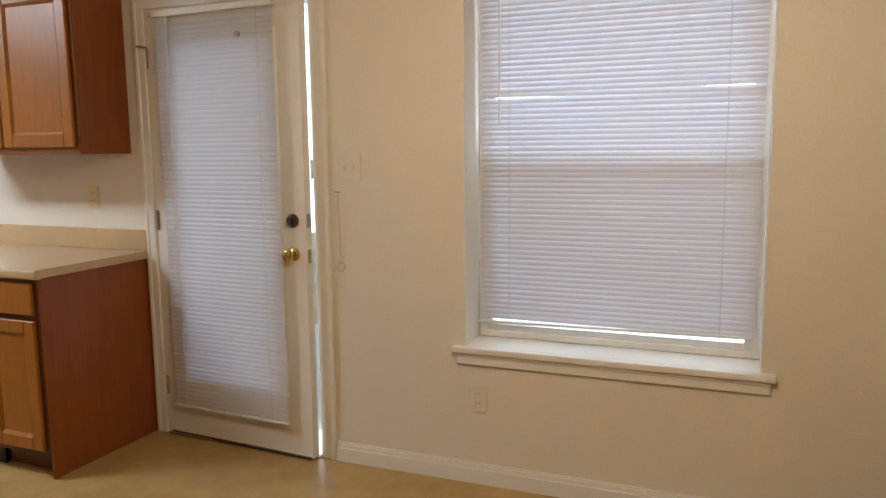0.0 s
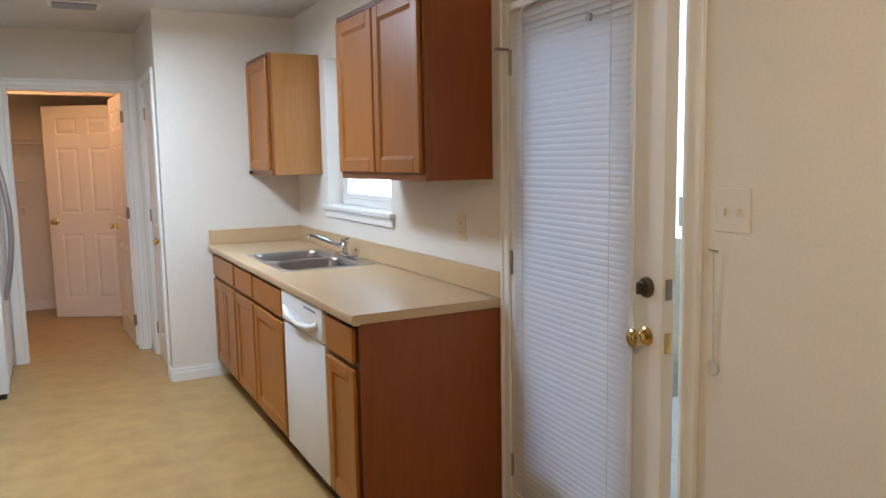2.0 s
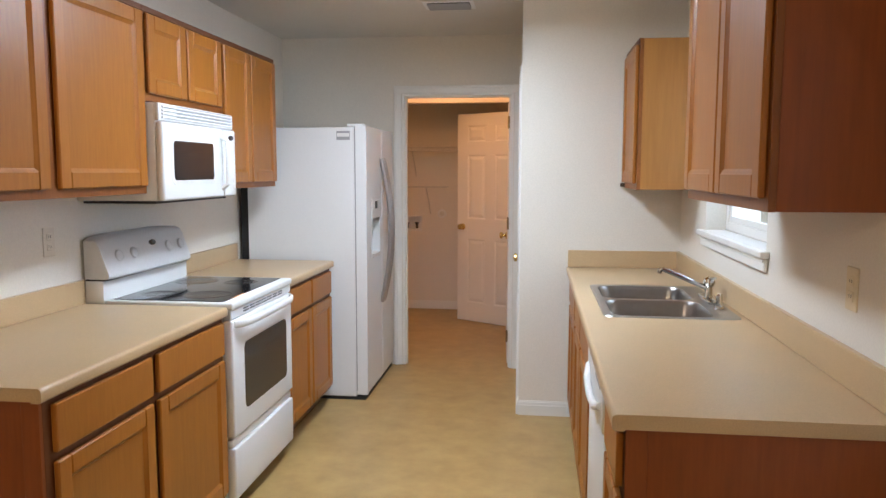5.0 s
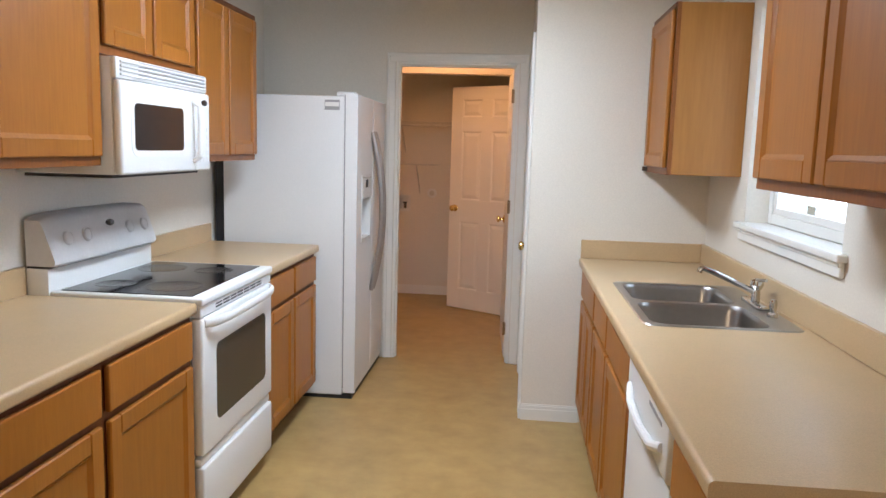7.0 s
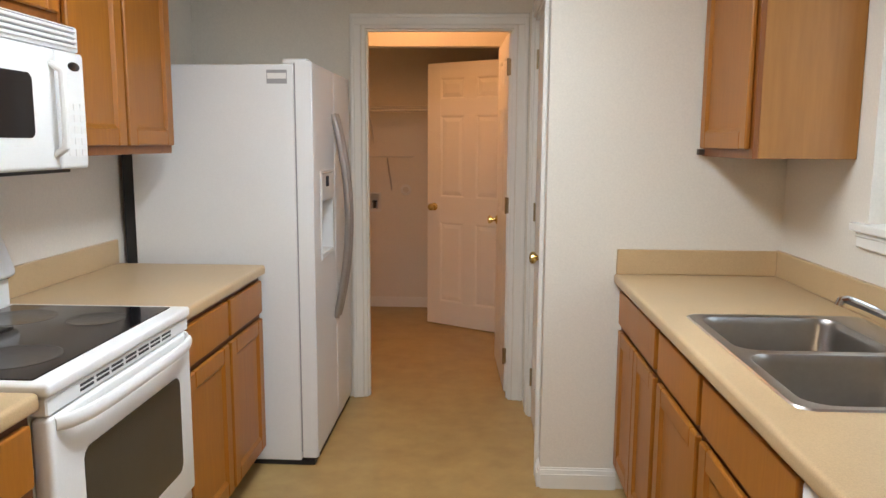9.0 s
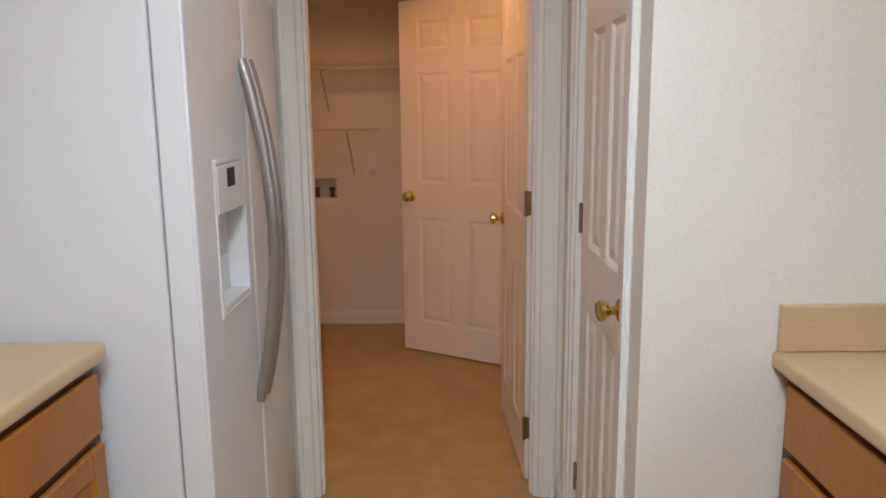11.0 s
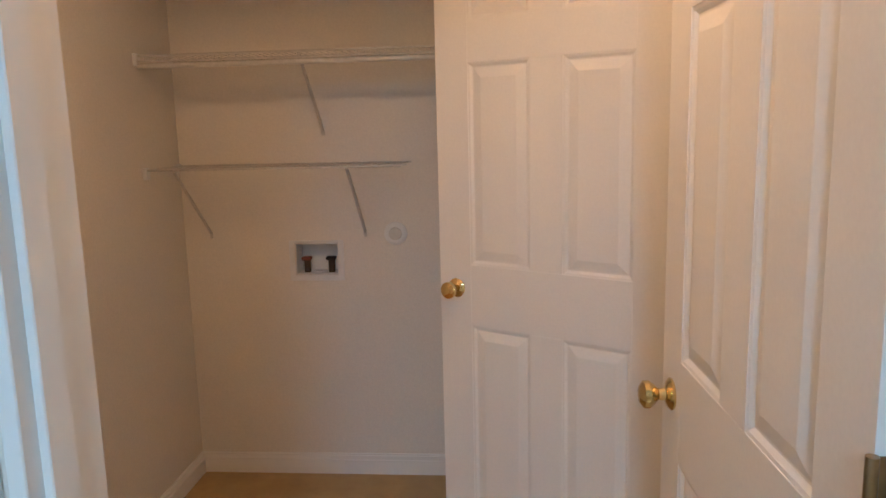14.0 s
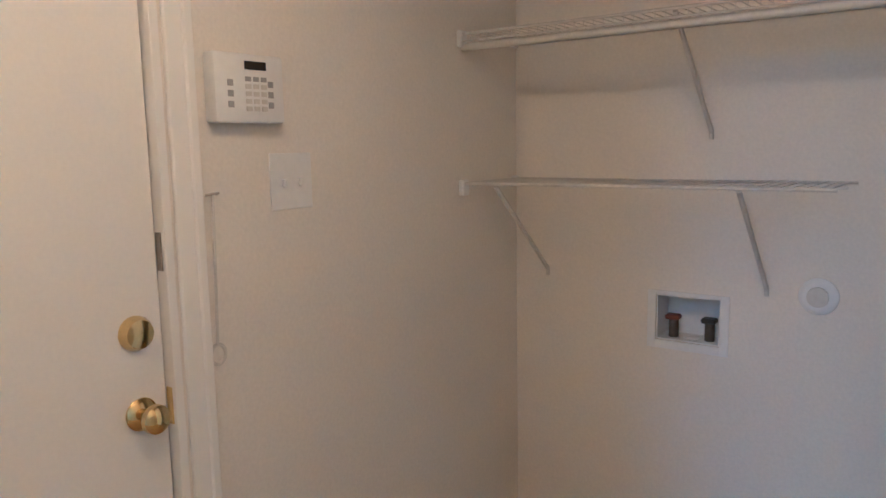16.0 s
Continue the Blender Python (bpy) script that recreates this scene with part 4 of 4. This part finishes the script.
    for k in range(len(fr)):
        bm.faces.new((fr[k], bk[k], bk[(k + 1) % len(fr)], fr[(k + 1) % len(fr)]))
    part("oven_window", bm, oven_glass, door, "dark oven window")
    bm = bmesh.new()
    rows, n = [], 25
    for k in range(n):
        u = 2 * k / (n - 1) - 1
        off = 0.046 * (1 - abs(u) ** 5) ** 0.6
        hy = (y0 + y1) / 2 + u * (y1 - y0 - 0.05) / 2
        ring = [(xf - 0.006 + off + 0.010 * math.cos(a), hy, 0.832 + 0.018 * math.sin(a)) for a in [2 * math.pi * q / 12 for q in range(12)]]
        rows.append([bm.verts.new(p) for p in ring])
    for a, b in zip(rows, rows[1:]):
        for k in range(12):
            bm.faces.new((a[k], a[(k + 1) % 12], b[(k + 1) % 12], b[k]))
    bm.faces.new(rows[0][::-1]), bm.faces.new(rows[-1])
    part("handle", bm, enamel, door, smooth=True)
    trim = part("vent_trim", boxes(((xf - 0.044, y0 + 0.004, 0.853), (xf - 0.004, y1 - 0.004, 0.894)), bevel=0.004), enamel, r)
    for k in range(7):
        gy = y0 + 0.135 + k * 0.072
        for gz in (0.866, 0.877):
            part("vent_slot", boxes(((xf - 0.006, gy, gz), (xf - 0.0028, gy + 0.058, gz + 0.0062))), black_plastic, trim)
    part("storage_drawer", boxes(((xf - 0.044, y0 + 0.004, 0.075), (xf, y1 - 0.004, 0.300)), bevel=0.009, seg=3), enamel, r, smooth=True)
    part("drawer_lip", boxes(((xf - 0.040, y0 + 0.004, 0.302), (xf - 0.012, y1 - 0.004, 0.335)), bevel=0.006, seg=2), enamel, r, smooth=True)


electric_range()


def microwave():
    y0, y1, xb, xf, z0, z1 = 6.518, 7.255, XL + 0.003, -2.335, 1.345, 1.745
    m = thing("microwave_oven", ((xb + xf) / 2, (y0 + y1) / 2, z0), "white over-the-range microwave oven under a short cabinet", "microwave")
    part("body", boxes(((xb, y0 + 0.002, z0), (xf - 0.035, y1 - 0.002, z1)), bevel=0.003), enamel, m)
    part("underside", boxes(((xb + 0.02, y0 + 0.02, z0 - 0.012), (xf - 0.05, y1 - 0.02, z0 - 0.0005))), black_plastic, m, "dark vented underside")
    g = part("vent_grille", boxes(((xf - 0.034, y0, z1 - 0.072), (xf - 0.014, y1, z1)), bevel=0.006, seg=2), enamel, m, smooth=True)
    for k in range(4):
        zz = z1 - 0.062 + k * 0.0145
        part("louvre", boxes(((xf - 0.015, y0 + 0.02, zz), (xf - 0.006, y1 - 0.02, zz + 0.009)), bevel=0.002), enamel, g)
        part("louvre_gap", boxes(((xf - 0.0145, y0 + 0.15, zz + 0.0092), (xf - 0.0135, y1 - 0.02, zz + 0.0143))), grey_plastic, g)
    d = part("door", boxes(((xf - 0.034, y0, z0), (xf, y0 + 0.59, z1 - 0.075)), bevel=0.012, seg=3), enamel, m, smooth=True)
    for nm, grow, x, mat in (("window_bezel", 0.022, xf + 0.0015, plastic), ("window", 0.0, xf + 0.0035, black_glass)):
        bm = bmesh.new()
        ring = rounded_rect(y0 + 0.085 - grow, y0 + 0.470 + grow, z0 + 0.085 - grow, z1 - 0.150 + grow, 0.02 + grow)
        fr = [bm.verts.new((x, p, q)) for p, q in ring]
        bk = [bm.verts.new((xf - 0.002, p, q)) for p, q in ring]
        bm.faces.new(fr)
        for k in range(len(fr)):
            bm.faces.new((fr[k], bk[k], bk[(k + 1) % len(fr)], fr[(k + 1) % len(fr)]))
        part(nm, bm, mat, d, "dark microwave window" if nm == "window" else "")
    c = part("control_panel", boxes(((xf - 0.034, y0 + 0.593, z0), (xf - 0.001, y1, z1 - 0.075)), bevel=0.010, seg=3), enamel, m, smooth=True)
    part("handle", bend(bmesh.new(), [(xf - 0.002, y0 + 0.565, z0 + 0.04), (xf + 0.030, y0 + 0.565, z0 + 0.06), (xf + 0.032, y0 + 0.565, z0 + 0.16), (xf + 0.030, y0 + 0.565, z1 - 0.135), (xf - 0.002, y0 + 0.565, z1 - 0.115)], 0.011), plastic, d, smooth=True)
    bm = lathe(bmesh.new(), [(0.030, 0.0), (0.030, 0.002), (0.027, 0.003)], Matrix.Translation((xf - 0.001, y0 + 0.68, z1 - 0.115)) @ pose(0, 0, 0, 0, 90, 0) @ Matrix.Diagonal((0.42, 1, 1, 1)))
    part("display", bm, black_glass, c, "dark oval display", smooth=True)
    for r in range(5):
        for k in range(3):
            part("button", boxes(((xf - 0.002, y0 + 0.632 + k * 0.034, z0 + 0.035 + r * 0.032), (xf + 0.0006, y0 + 0.656 + k * 0.034, z0 + 0.055 + r * 0.032)), bevel=0.0005), plastic, c)


microwave()


def refrigerator():
    xb, xf, y0, y1, z1 = -2.660, -1.957, 8.205, 9.100, 1.752
    xd = -1.893
    r = thing("refrigerator", ((xb + xf) / 2, (y0 + y1) / 2, 0), "white side-by-side refrigerator with an ice and water dispenser", "refrigerator")
    part("body", boxes(((xb, y0, 0.022), (xf - 0.004, y1, z1 - 0.012)), bevel=0.005, seg=2), fridge_skin, r)
    part("back_plate", boxes(((xb - 0.05, y0 + 0.01, 0.03), (xb - 0.0005, y1 - 0.01, z1 - 0.05))), black_plastic, r, "black back with coils")
    part("base_grille", boxes(((xb + 0.02, y0 + 0.006, 0.0), (xd - 0.010, y1 - 0.006, 0.021))), black_plastic, r, "black base grille")
    part("gasket", boxes(((xf - 0.0038, y0 + 0.008, 0.06), (xf + 0.0038, y1 - 0.008, z1 - 0.006))), grey_plastic, r)
    ys = y0 + 0.495
    # freezer door with a hole for the dispenser
    D = (y0 + 0.180, y0 + 0.430, 0.905, 1.285)
    left = pierced("x", xf + 0.004, xd, y0 + 0.001, ys - 0.003, 0.036, z1, [D])
    bmesh.ops.remove_doubles(left, verts=left.verts[:], dist=1e-5)
    fd = part("freezer_door", left, fridge_skin, r)
    part("door_edge", boxes(((xd - 0.001, y0 + 0.001, 0.036), (xd + 0.009, y0 + 0.022, z1)), bevel=0.007, seg=2), fridge_skin, fd, smooth=True)
    part("fridge_door", boxes(((xf + 0.004, ys + 0.003, 0.036), (xd + 0.004, y1 - 0.001, z1)), bevel=0.009, seg=3), fridge_skin, r, smooth=True)
    part("dispenser_well", boxes(((xf + 0.006, D[0], D[2]), (xf + 0.012, D[1], 1.16))), plastic, fd)
    part("dispenser_panel", boxes(((xf + 0.010, D[0] + 0.002, 1.158), (xd + 0.006, D[1] - 0.002, D[3] - 0.002)), bevel=0.004), plastic, fd)
    part("dispenser_display", boxes(((xd + 0.0055, D[0] + 0.085, 1.222), (xd + 0.0075, D[0] + 0.150, 1.270)), bevel=0.0005), black_glass, fd, "dark display")
    part("dispenser_paddle", boxes(((xf + 0.012, D[0] + 0.06, 1.03), (xf + 0.030, D[1] - 0.06, 1.157)), bevel=0.004), console_shade_grey, fd)
    part("drip_tray", boxes(((xf + 0.012, D[0] + 0.004, D[2] + 0.001), (xd + 0.004, D[1] - 0.004, D[2] + 0.018)), bevel=0.003), plastic, fd)
    part("dispenser_bezel", boxes(((xd, D[0] - 0.012, D[2] - 0.012), (xd + 0.005, D[0], D[3] + 0.012)), ((xd, D[1], D[2] - 0.012), (xd + 0.005, D[1] + 0.012, D[3] + 0.012)),
                                  ((xd, D[0], D[3]), (xd + 0.005, D[1], D[3] + 0.012)), ((xd, D[0], D[2] - 0.012), (xd + 0.005, D[1], D[2])), bevel=0.002), plastic, fd)
    for hy, nm in ((ys - 0.032, "handle"), (ys + 0.034, "handle")):
        pts = []
        for k in range(25):
            u = k / 24
            pts.append((xd + 0.004 + 0.066 * math.sin(math.pi * u) ** 0.85, hy, 0.565 + 0.99 * u))
        part(nm, bend(bmesh.new(), pts, 0.0165, 14), handle_grey, r, "grey bowed handle", smooth=True)
    part("hinge_cover", boxes(((xf - 0.05, y0 + 0.01, z1 - 0.012), (xd - 0.01, y0 + 0.07, z1 + 0.012)), bevel=0.006, seg=2), fridge_skin, r, smooth=True)
    part("sticker", boxes(((xf - 0.115, y0 - 0.0012, z1 - 0.090), (xf - 0.030, y0 - 0.0002, z1 - 0.034))), grey_plastic, r, "small grey label sticker")
    part("sticker_face", boxes(((xf - 0.112, y0 - 0.002, z1 - 0.070), (xf - 0.033, y0 - 0.0013, z1 - 0.047))), plastic, r)
    part("wheel", tube(bmesh.new(), (xf - 0.03, y0 + 0.03, 0.018), (xf - 0.03, y0 + 0.06, 0.018), 0.018), black_plastic, r, smooth=True)


refrigerator()


# ---- kitchen ceiling ----
def ceiling_light():
    c = thing("ceiling_light", (-1.37, 6.77, H), "lit white wraparound fluorescent ceiling light", "ceiling light")
    x0, x1, y0, y1 = -1.57, -1.17, 6.16, 7.38
    part("pan", boxes(((x0 + 0.02, y0, H - 0.03), (x1 - 0.02, y1, H - 0.0005)), bevel=0.004), enamel, c)
    bm = bmesh.new()
    prof = []
    for k in range(11):
        a = math.pi * k / 10
        prof.append((-1.37 - 0.2 * math.copysign(abs(math.cos(a)) ** 0.55, math.cos(a)), H - 0.028 - 0.075 * math.sin(a) ** 0.6))
    rows = [[bm.verts.new((x, y, z)) for x, z in prof] for y in (y0 + 0.01, y1 - 0.01)]
    for k in range(10):
        bm.faces.new((rows[0][k], rows[0][k + 1], rows[1][k + 1], rows[1][k]))
    bm.faces.new(rows[0]), bm.faces.new(rows[1][::-1])
    part("diffuser", bm, diffuser_glow, c, "glowing acrylic diffuser", smooth=True).visible_shadow = False


ceiling_light()


def ceiling_vent():
    v = thing("ceiling_vent", (-1.355, 8.12, H), "small white slotted air vent in the ceiling", "air vent")
    x0, x1, y0, y1 = -1.505, -1.205, 8.02, 8.22
    z = H - 0.005
    part("frame", boxes(((x0, y0, z), (x1, y0 + 0.025, H - 0.0005)), ((x0, y1 - 0.025, z), (x1, y1, H - 0.0005)), ((x0, y0 + 0.025, z), (x0 + 0.025, y1 - 0.025, H - 0.0005)), ((x1 - 0.025, y0 + 0.025, z), (x1, y1 - 0.025, H - 0.0005)), bevel=0.002), plastic, v)
    part("backing", boxes(((x0 + 0.025, y0 + 0.025, H - 0.002), (x1 - 0.025, y1 - 0.025, H - 0.0006))), shadow_gap, v)
    for k in range(5):
        bm = boxes(((x0 + 0.025, -0.010, -0.001), (x1 - 0.025, 0.010, 0.001)))
        bm.transform(pose(0, y0 + 0.04 + 0.03 * k, H - 0.012, -20, 0, 0))
        part("slat", bm, grey_plastic, v, "dark grey louvre slat")


ceiling_vent()


def wall_plate(name, at, axis, out, w, h, mat, label, kind):
    """A switch or outlet plate on a wall, with its insert."""
    x, y, z = at
    p = thing(name, at, label, "switch" if kind == "switch" else "outlet")
    bm = boxes(((x, y - w / 2, z - h / 2), (x + out * 0.005, y + w / 2, z + h / 2)), bevel=0.003, seg=2)
    part("plate", bm, mat, p)
    n = max(1, round(w / 0.07))
    for k in range(n):
        cy = y + (k - (n - 1) / 2) * 0.046
        if kind == "switch":
            s = part("toggle", boxes(((x + out * 0.004, cy - 0.005, z - 0.012), (x + out * 0.014, cy + 0.005, z + 0.006)), bevel=0.002), mat, p)
        else:
            for dz in (-0.02, 0.02):
                o = part("socket", boxes(((x + out * 0.0045, cy - 0.016, z + dz - 0.014), (x + out * 0.0075, cy + 0.016, z + dz + 0.014)), bevel=0.004), mat, p)
                part("slots", boxes(((x + out * 0.0072, cy - 0.007, z + dz - 0.004), (x + out * 0.0079, cy - 0.005, z + dz + 0.006)), ((x + out * 0.0072, cy + 0.005, z + dz - 0.004), (x + out * 0.0079, cy + 0.007, z + dz + 0.006))), black_plastic, o)


wall_plate("wall_outlet", (0.0, 5.68, 1.165), "x", -1, 0.07, 0.115, ivory, "ivory electric outlet over the counter", "outlet")
wall_plate("wall_outlet", (0.0, 3.66, 0.365), "x", -1, 0.07, 0.115, wall_paint, "painted-over electric outlet low under the window", "outlet")
wall_plate("wall_outlet", (XL, 6.33, 1.19), "x", 1, 0.07, 0.115, almond, "almond electric outlet over the counter beside the range", "outlet")
wall_plate("light_switch", (0.0, 4.235, 1.315), "x", -1, 0.115, 0.115, wall_paint, "beige double light switch beside the patio door", "switch")
wall_plate("light_switch", (XG, 10.525, 1.345), "x", 1, 0.115, 0.118, plastic, "white double light switch under the alarm keypad", "switch")


def alarm_keypad():
    y0, y1, z0, z1 = 10.320, 10.487, 1.464, 1.594
    a = thing("alarm_keypad", (XG, (y0 + y1) / 2, z0), "white wall alarm keypad with a small dark display", "keypad")
    part("case", boxes(((XG + 0.001, y0, z0), (XG + 0.036, y1, z1)), bevel=0.006, seg=2), plastic, a, smooth=True)
    x = XG + 0.036
    part("display", boxes(((x - 0.001, y0 + 0.070, z1 - 0.030), (x + 0.001, y0 + 0.122, z1 - 0.014))), black_glass, a, "dark display")
    for r in range(5):
        for k in range(3):
            part("key", boxes(((x - 0.001, y0 + 0.070 + k * 0.019, z1 - 0.052 - r * 0.014), (x + 0.0015, y0 + 0.084 + k * 0.019, z1 - 0.043 - r * 0.014)), bevel=0.0005), grey_plastic if r == 0 else wire_white, a)
    for s in (y0 + 0.028, y1 - 0.042):
        for r in range(3):
            part("key", boxes(((x - 0.001, s, z1 - 0.062 - r * 0.020), (x + 0.0015, s + 0.013, z1 - 0.050 - r * 0.020)), bevel=0.0005), grey_plastic, a)


alarm_keypad()


def hanging_cord(x, out, y, z0, z1, label):
    """A pull cord on a small hook, with a ring at its end."""
    c = thing("hanging_cord", (x, y, z1), label, "cord")
    part("hook", bend(bmesh.new(), [(x, y + 0.02, z1), (x + out * 0.012, y + 0.016, z1 + 0.002), (x + out * 0.018, y, z1 + 0.002), (x + out * 0.012, y - 0.014, z1)], 0.0028, 8), nickel, c, smooth=True)
    part("cord", bend(bmesh.new(), [(x + out * 0.016, y, z1), (x + out * 0.008, y + 0.001, (z0 + z1) / 2), (x + out * 0.006, y - 0.002, z0 + 0.04)], 0.0030, 8), wire_white, c, smooth=True)
    ring = [(x + out * 0.006, y - 0.002 + 0.017 * math.sin(a), z0 + 0.020 + 0.020 * math.cos(a)) for a in [2 * math.pi * k / 16 for k in range(16)]]
    part("ring", bend(bmesh.new(), ring + ring[:2], 0.0035, 8), wire_white, c, smooth=True)


hanging_cord(0.0, -1, 4.285, 0.865, 1.205, "white cord hanging from a hook beside the patio door")
hanging_cord(XG, 1, 10.315, 1.0, 1.33, "white cord hanging from a hook beside the garage door")


# ---- laundry ----
def wire_shelf(x0, x1, z, label, rod, braces):
    yf, yb = YB - 0.305, YB - 0.006
    s = thing("wire_shelf", ((x0 + x1) / 2, yb, z), label, "shelf")
    part("front_wire", bend(bmesh.new(), [(x0, yf, z), (x1, yf, z)], 0.0042, 8), wire_white, s, smooth=True)
    if rod:
        part("lip_wire", bend(bmesh.new(), [(x0, yf - 0.002, z - 0.020), (x1, yf - 0.002, z - 0.020)], 0.0030, 8), wire_white, s, smooth=True)
    part("back_wire", bend(bmesh.new(), [(x0, yb, z), (x1, yb, z)], 0.0036, 8), wire_white, s, smooth=True)
    part("middle_wire", bend(bmesh.new(), [(x0, (yf + yb) / 2, z - 0.004), (x1, (yf + yb) / 2, z - 0.004)], 0.003, 8), wire_white, s, smooth=True)
    bm = bmesh.new()
    k = 0
    while x0 + 0.012 + 0.0254 * k < x1:
        x = x0 + 0.012 + 0.0254 * k
        bend(bm, [(x, yb, z + 0.003), (x, yf, z + 0.003), (x, yf - 0.003, z - (0.020 if rod else 0.006))], 0.0011, 5)
        k += 1
    tagged(part("wire_deck", bm, wire_white, s, smooth=True), kind="stuff")
    if rod:
        part("hanging_rod", bend(bmesh.new(), [(x0, yf + 0.012, z - 0.034), (x1, yf + 0.012, z - 0.034)], 0.010, 12), wire_white, s, smooth=True)
    for bx in braces:
        part("brace", bend(bmesh.new(), [(bx, yf + 0.002, z - 0.006), (bx, YB - 0.004, z - 0.275), (bx, YB - 0.003, z - 0.295)], 0.0065, 6), wire_white, s)
    part("end_bracket", boxes(((x0 - 0.004, yf - 0.012, z - 0.034), (x0 + 0.012, yf + 0.020, z + 0.010)), bevel=0.003), plastic, s)
    part("end_bracket", boxes(((x0 - 0.004, yb - 0.030, z - 0.012), (x0 + 0.010, yb, z + 0.010)), bevel=0.003), plastic, s)


wire_shelf(XG + 0.004, XR - 0.006, 1.710, "white wire shelf with hanging rod on the laundry wall", True, (-2.095, -1.45))
wire_shelf(XG + 0.004, -1.748, 1.306, "short white wire shelf over the washer box", False, (-2.577, -1.943))


def washer_box():
    x0, x1, z0, z1 = WB
    b = thing("washer_box", ((x0 + x1) / 2, YB, z0), "recessed white washer outlet box with two valves", "utility box")
    d = 0.09
    part("tray", boxes(((x0 + 0.001, YB + d, z0 + 0.001), (x1 - 0.001, YB + d + 0.004, z1 - 0.001)), ((x0 + 0.001, YB + 0.002, z0 + 0.001), (x0 + 0.004, YB + d, z1 - 0.001)), ((x1 - 0.004, YB + 0.002, z0 + 0.001), (x1 - 0.001, YB + d, z1 - 0.001)),
                       ((x0 + 0.004, YB + 0.002, z0 + 0.001), (x1 - 0.004, YB + d, z0 + 0.004)), ((x0 + 0.004, YB + 0.002, z1 - 0.004), (x1 - 0.004, YB + d, z1 - 0.001))), plastic, b)
    f = 0.024
    part("flange", boxes(((x0 - f, YB - 0.004, z0 - f), (x0, YB - 0.0005, z1 + f * 0.5)), ((x1, YB - 0.004, z0 - f), (x1 + f, YB - 0.0005, z1 + f * 0.5)), ((x0, YB - 0.004, z1), (x1, YB - 0.0005, z1 + f * 0.5)), ((x0, YB - 0.004, z0 - f), (x1, YB - 0.0005, z0)), bevel=0.001), plastic, b)
    for vx, mat, lab in ((x0 + 0.038, brass, "red-brown valve"), (x1 - 0.038, dark_metal, "dark valve")):
        v = part("valve", tube(bmesh.new(), (vx, YB + 0.04, z0 + 0.004), (vx, YB + 0.04, z0 + 0.055), 0.014, 12), dark_metal, b, lab, smooth=True)
        part("valve_handle", boxes(((vx - 0.020, YB + 0.018, z0 + 0.055), (vx + 0.020, YB + 0.05, z0 + 0.070)), bevel=0.004), black_plastic if mat is dark_metal else valve_red, v)
    part("drain_hole", tube(bmesh.new(), ((x0 + x1) / 2, YB + 0.045, z0 + 0.0042), ((x0 + x1) / 2, YB + 0.045, z0 + 0.010), 0.022, 16), plastic, b, smooth=True)


washer_box()

o = thing("dryer_outlet", (-1.821, YB, 1.022), "round grey-white dryer outlet plate on the wall", "outlet")
mo = Matrix.Translation((-1.821, YB - 0.0005, 1.022)) @ pose(0, 0, 0, 90, 0, 0)
pl = part("plate", lathe(bmesh.new(), [(0.047, 0), (0.046, 0.006), (0.036, 0.012), (0.032, 0.012)], mo, 28), plastic, o, smooth=True)
part("socket", lathe(bmesh.new(), [(0.026, 0.0121), (0.025, 0.020), (0.004, 0.0205)], mo, 24), wire_white, pl, smooth=True)

# lamps that light dining room and laundry from their ceilings
c = thing("ceiling_lamp", (-1.66, 9.74, H), "round brass ceiling lamp base in the laundry", "ceiling lamp")
part("base", lathe(bmesh.new(), [(0.10, -0.0005), (0.10, -0.02), (0.09, -0.03)], Matrix.Translation((-1.66, 9.74, H)), 24), brass, c, smooth=True)
c = thing("pendant_lamp", (-1.60, 3.05, H), "brass pendant lamp hanging in the dining area", "pendant lamp")
part("canopy", lathe(bmesh.new(), [(0.06, -0.0005), (0.058, -0.016), (0.020, -0.030)], Matrix.Translation((-1.60, 3.05, H)), 24), brass, c, smooth=True)
part("stem", tube(bmesh.new(), (-1.60, 3.05, 2.09), (-1.60, 3.05, H - 0.028), 0.006), brass, c, smooth=True)
part("socket", lathe(bmesh.new(), [(0.012, 0.0), (0.020, 0.010), (0.020, 0.045), (0.008, 0.055)], Matrix.Translation((-1.60, 3.05, 2.045)), 16), brass, c, smooth=True)
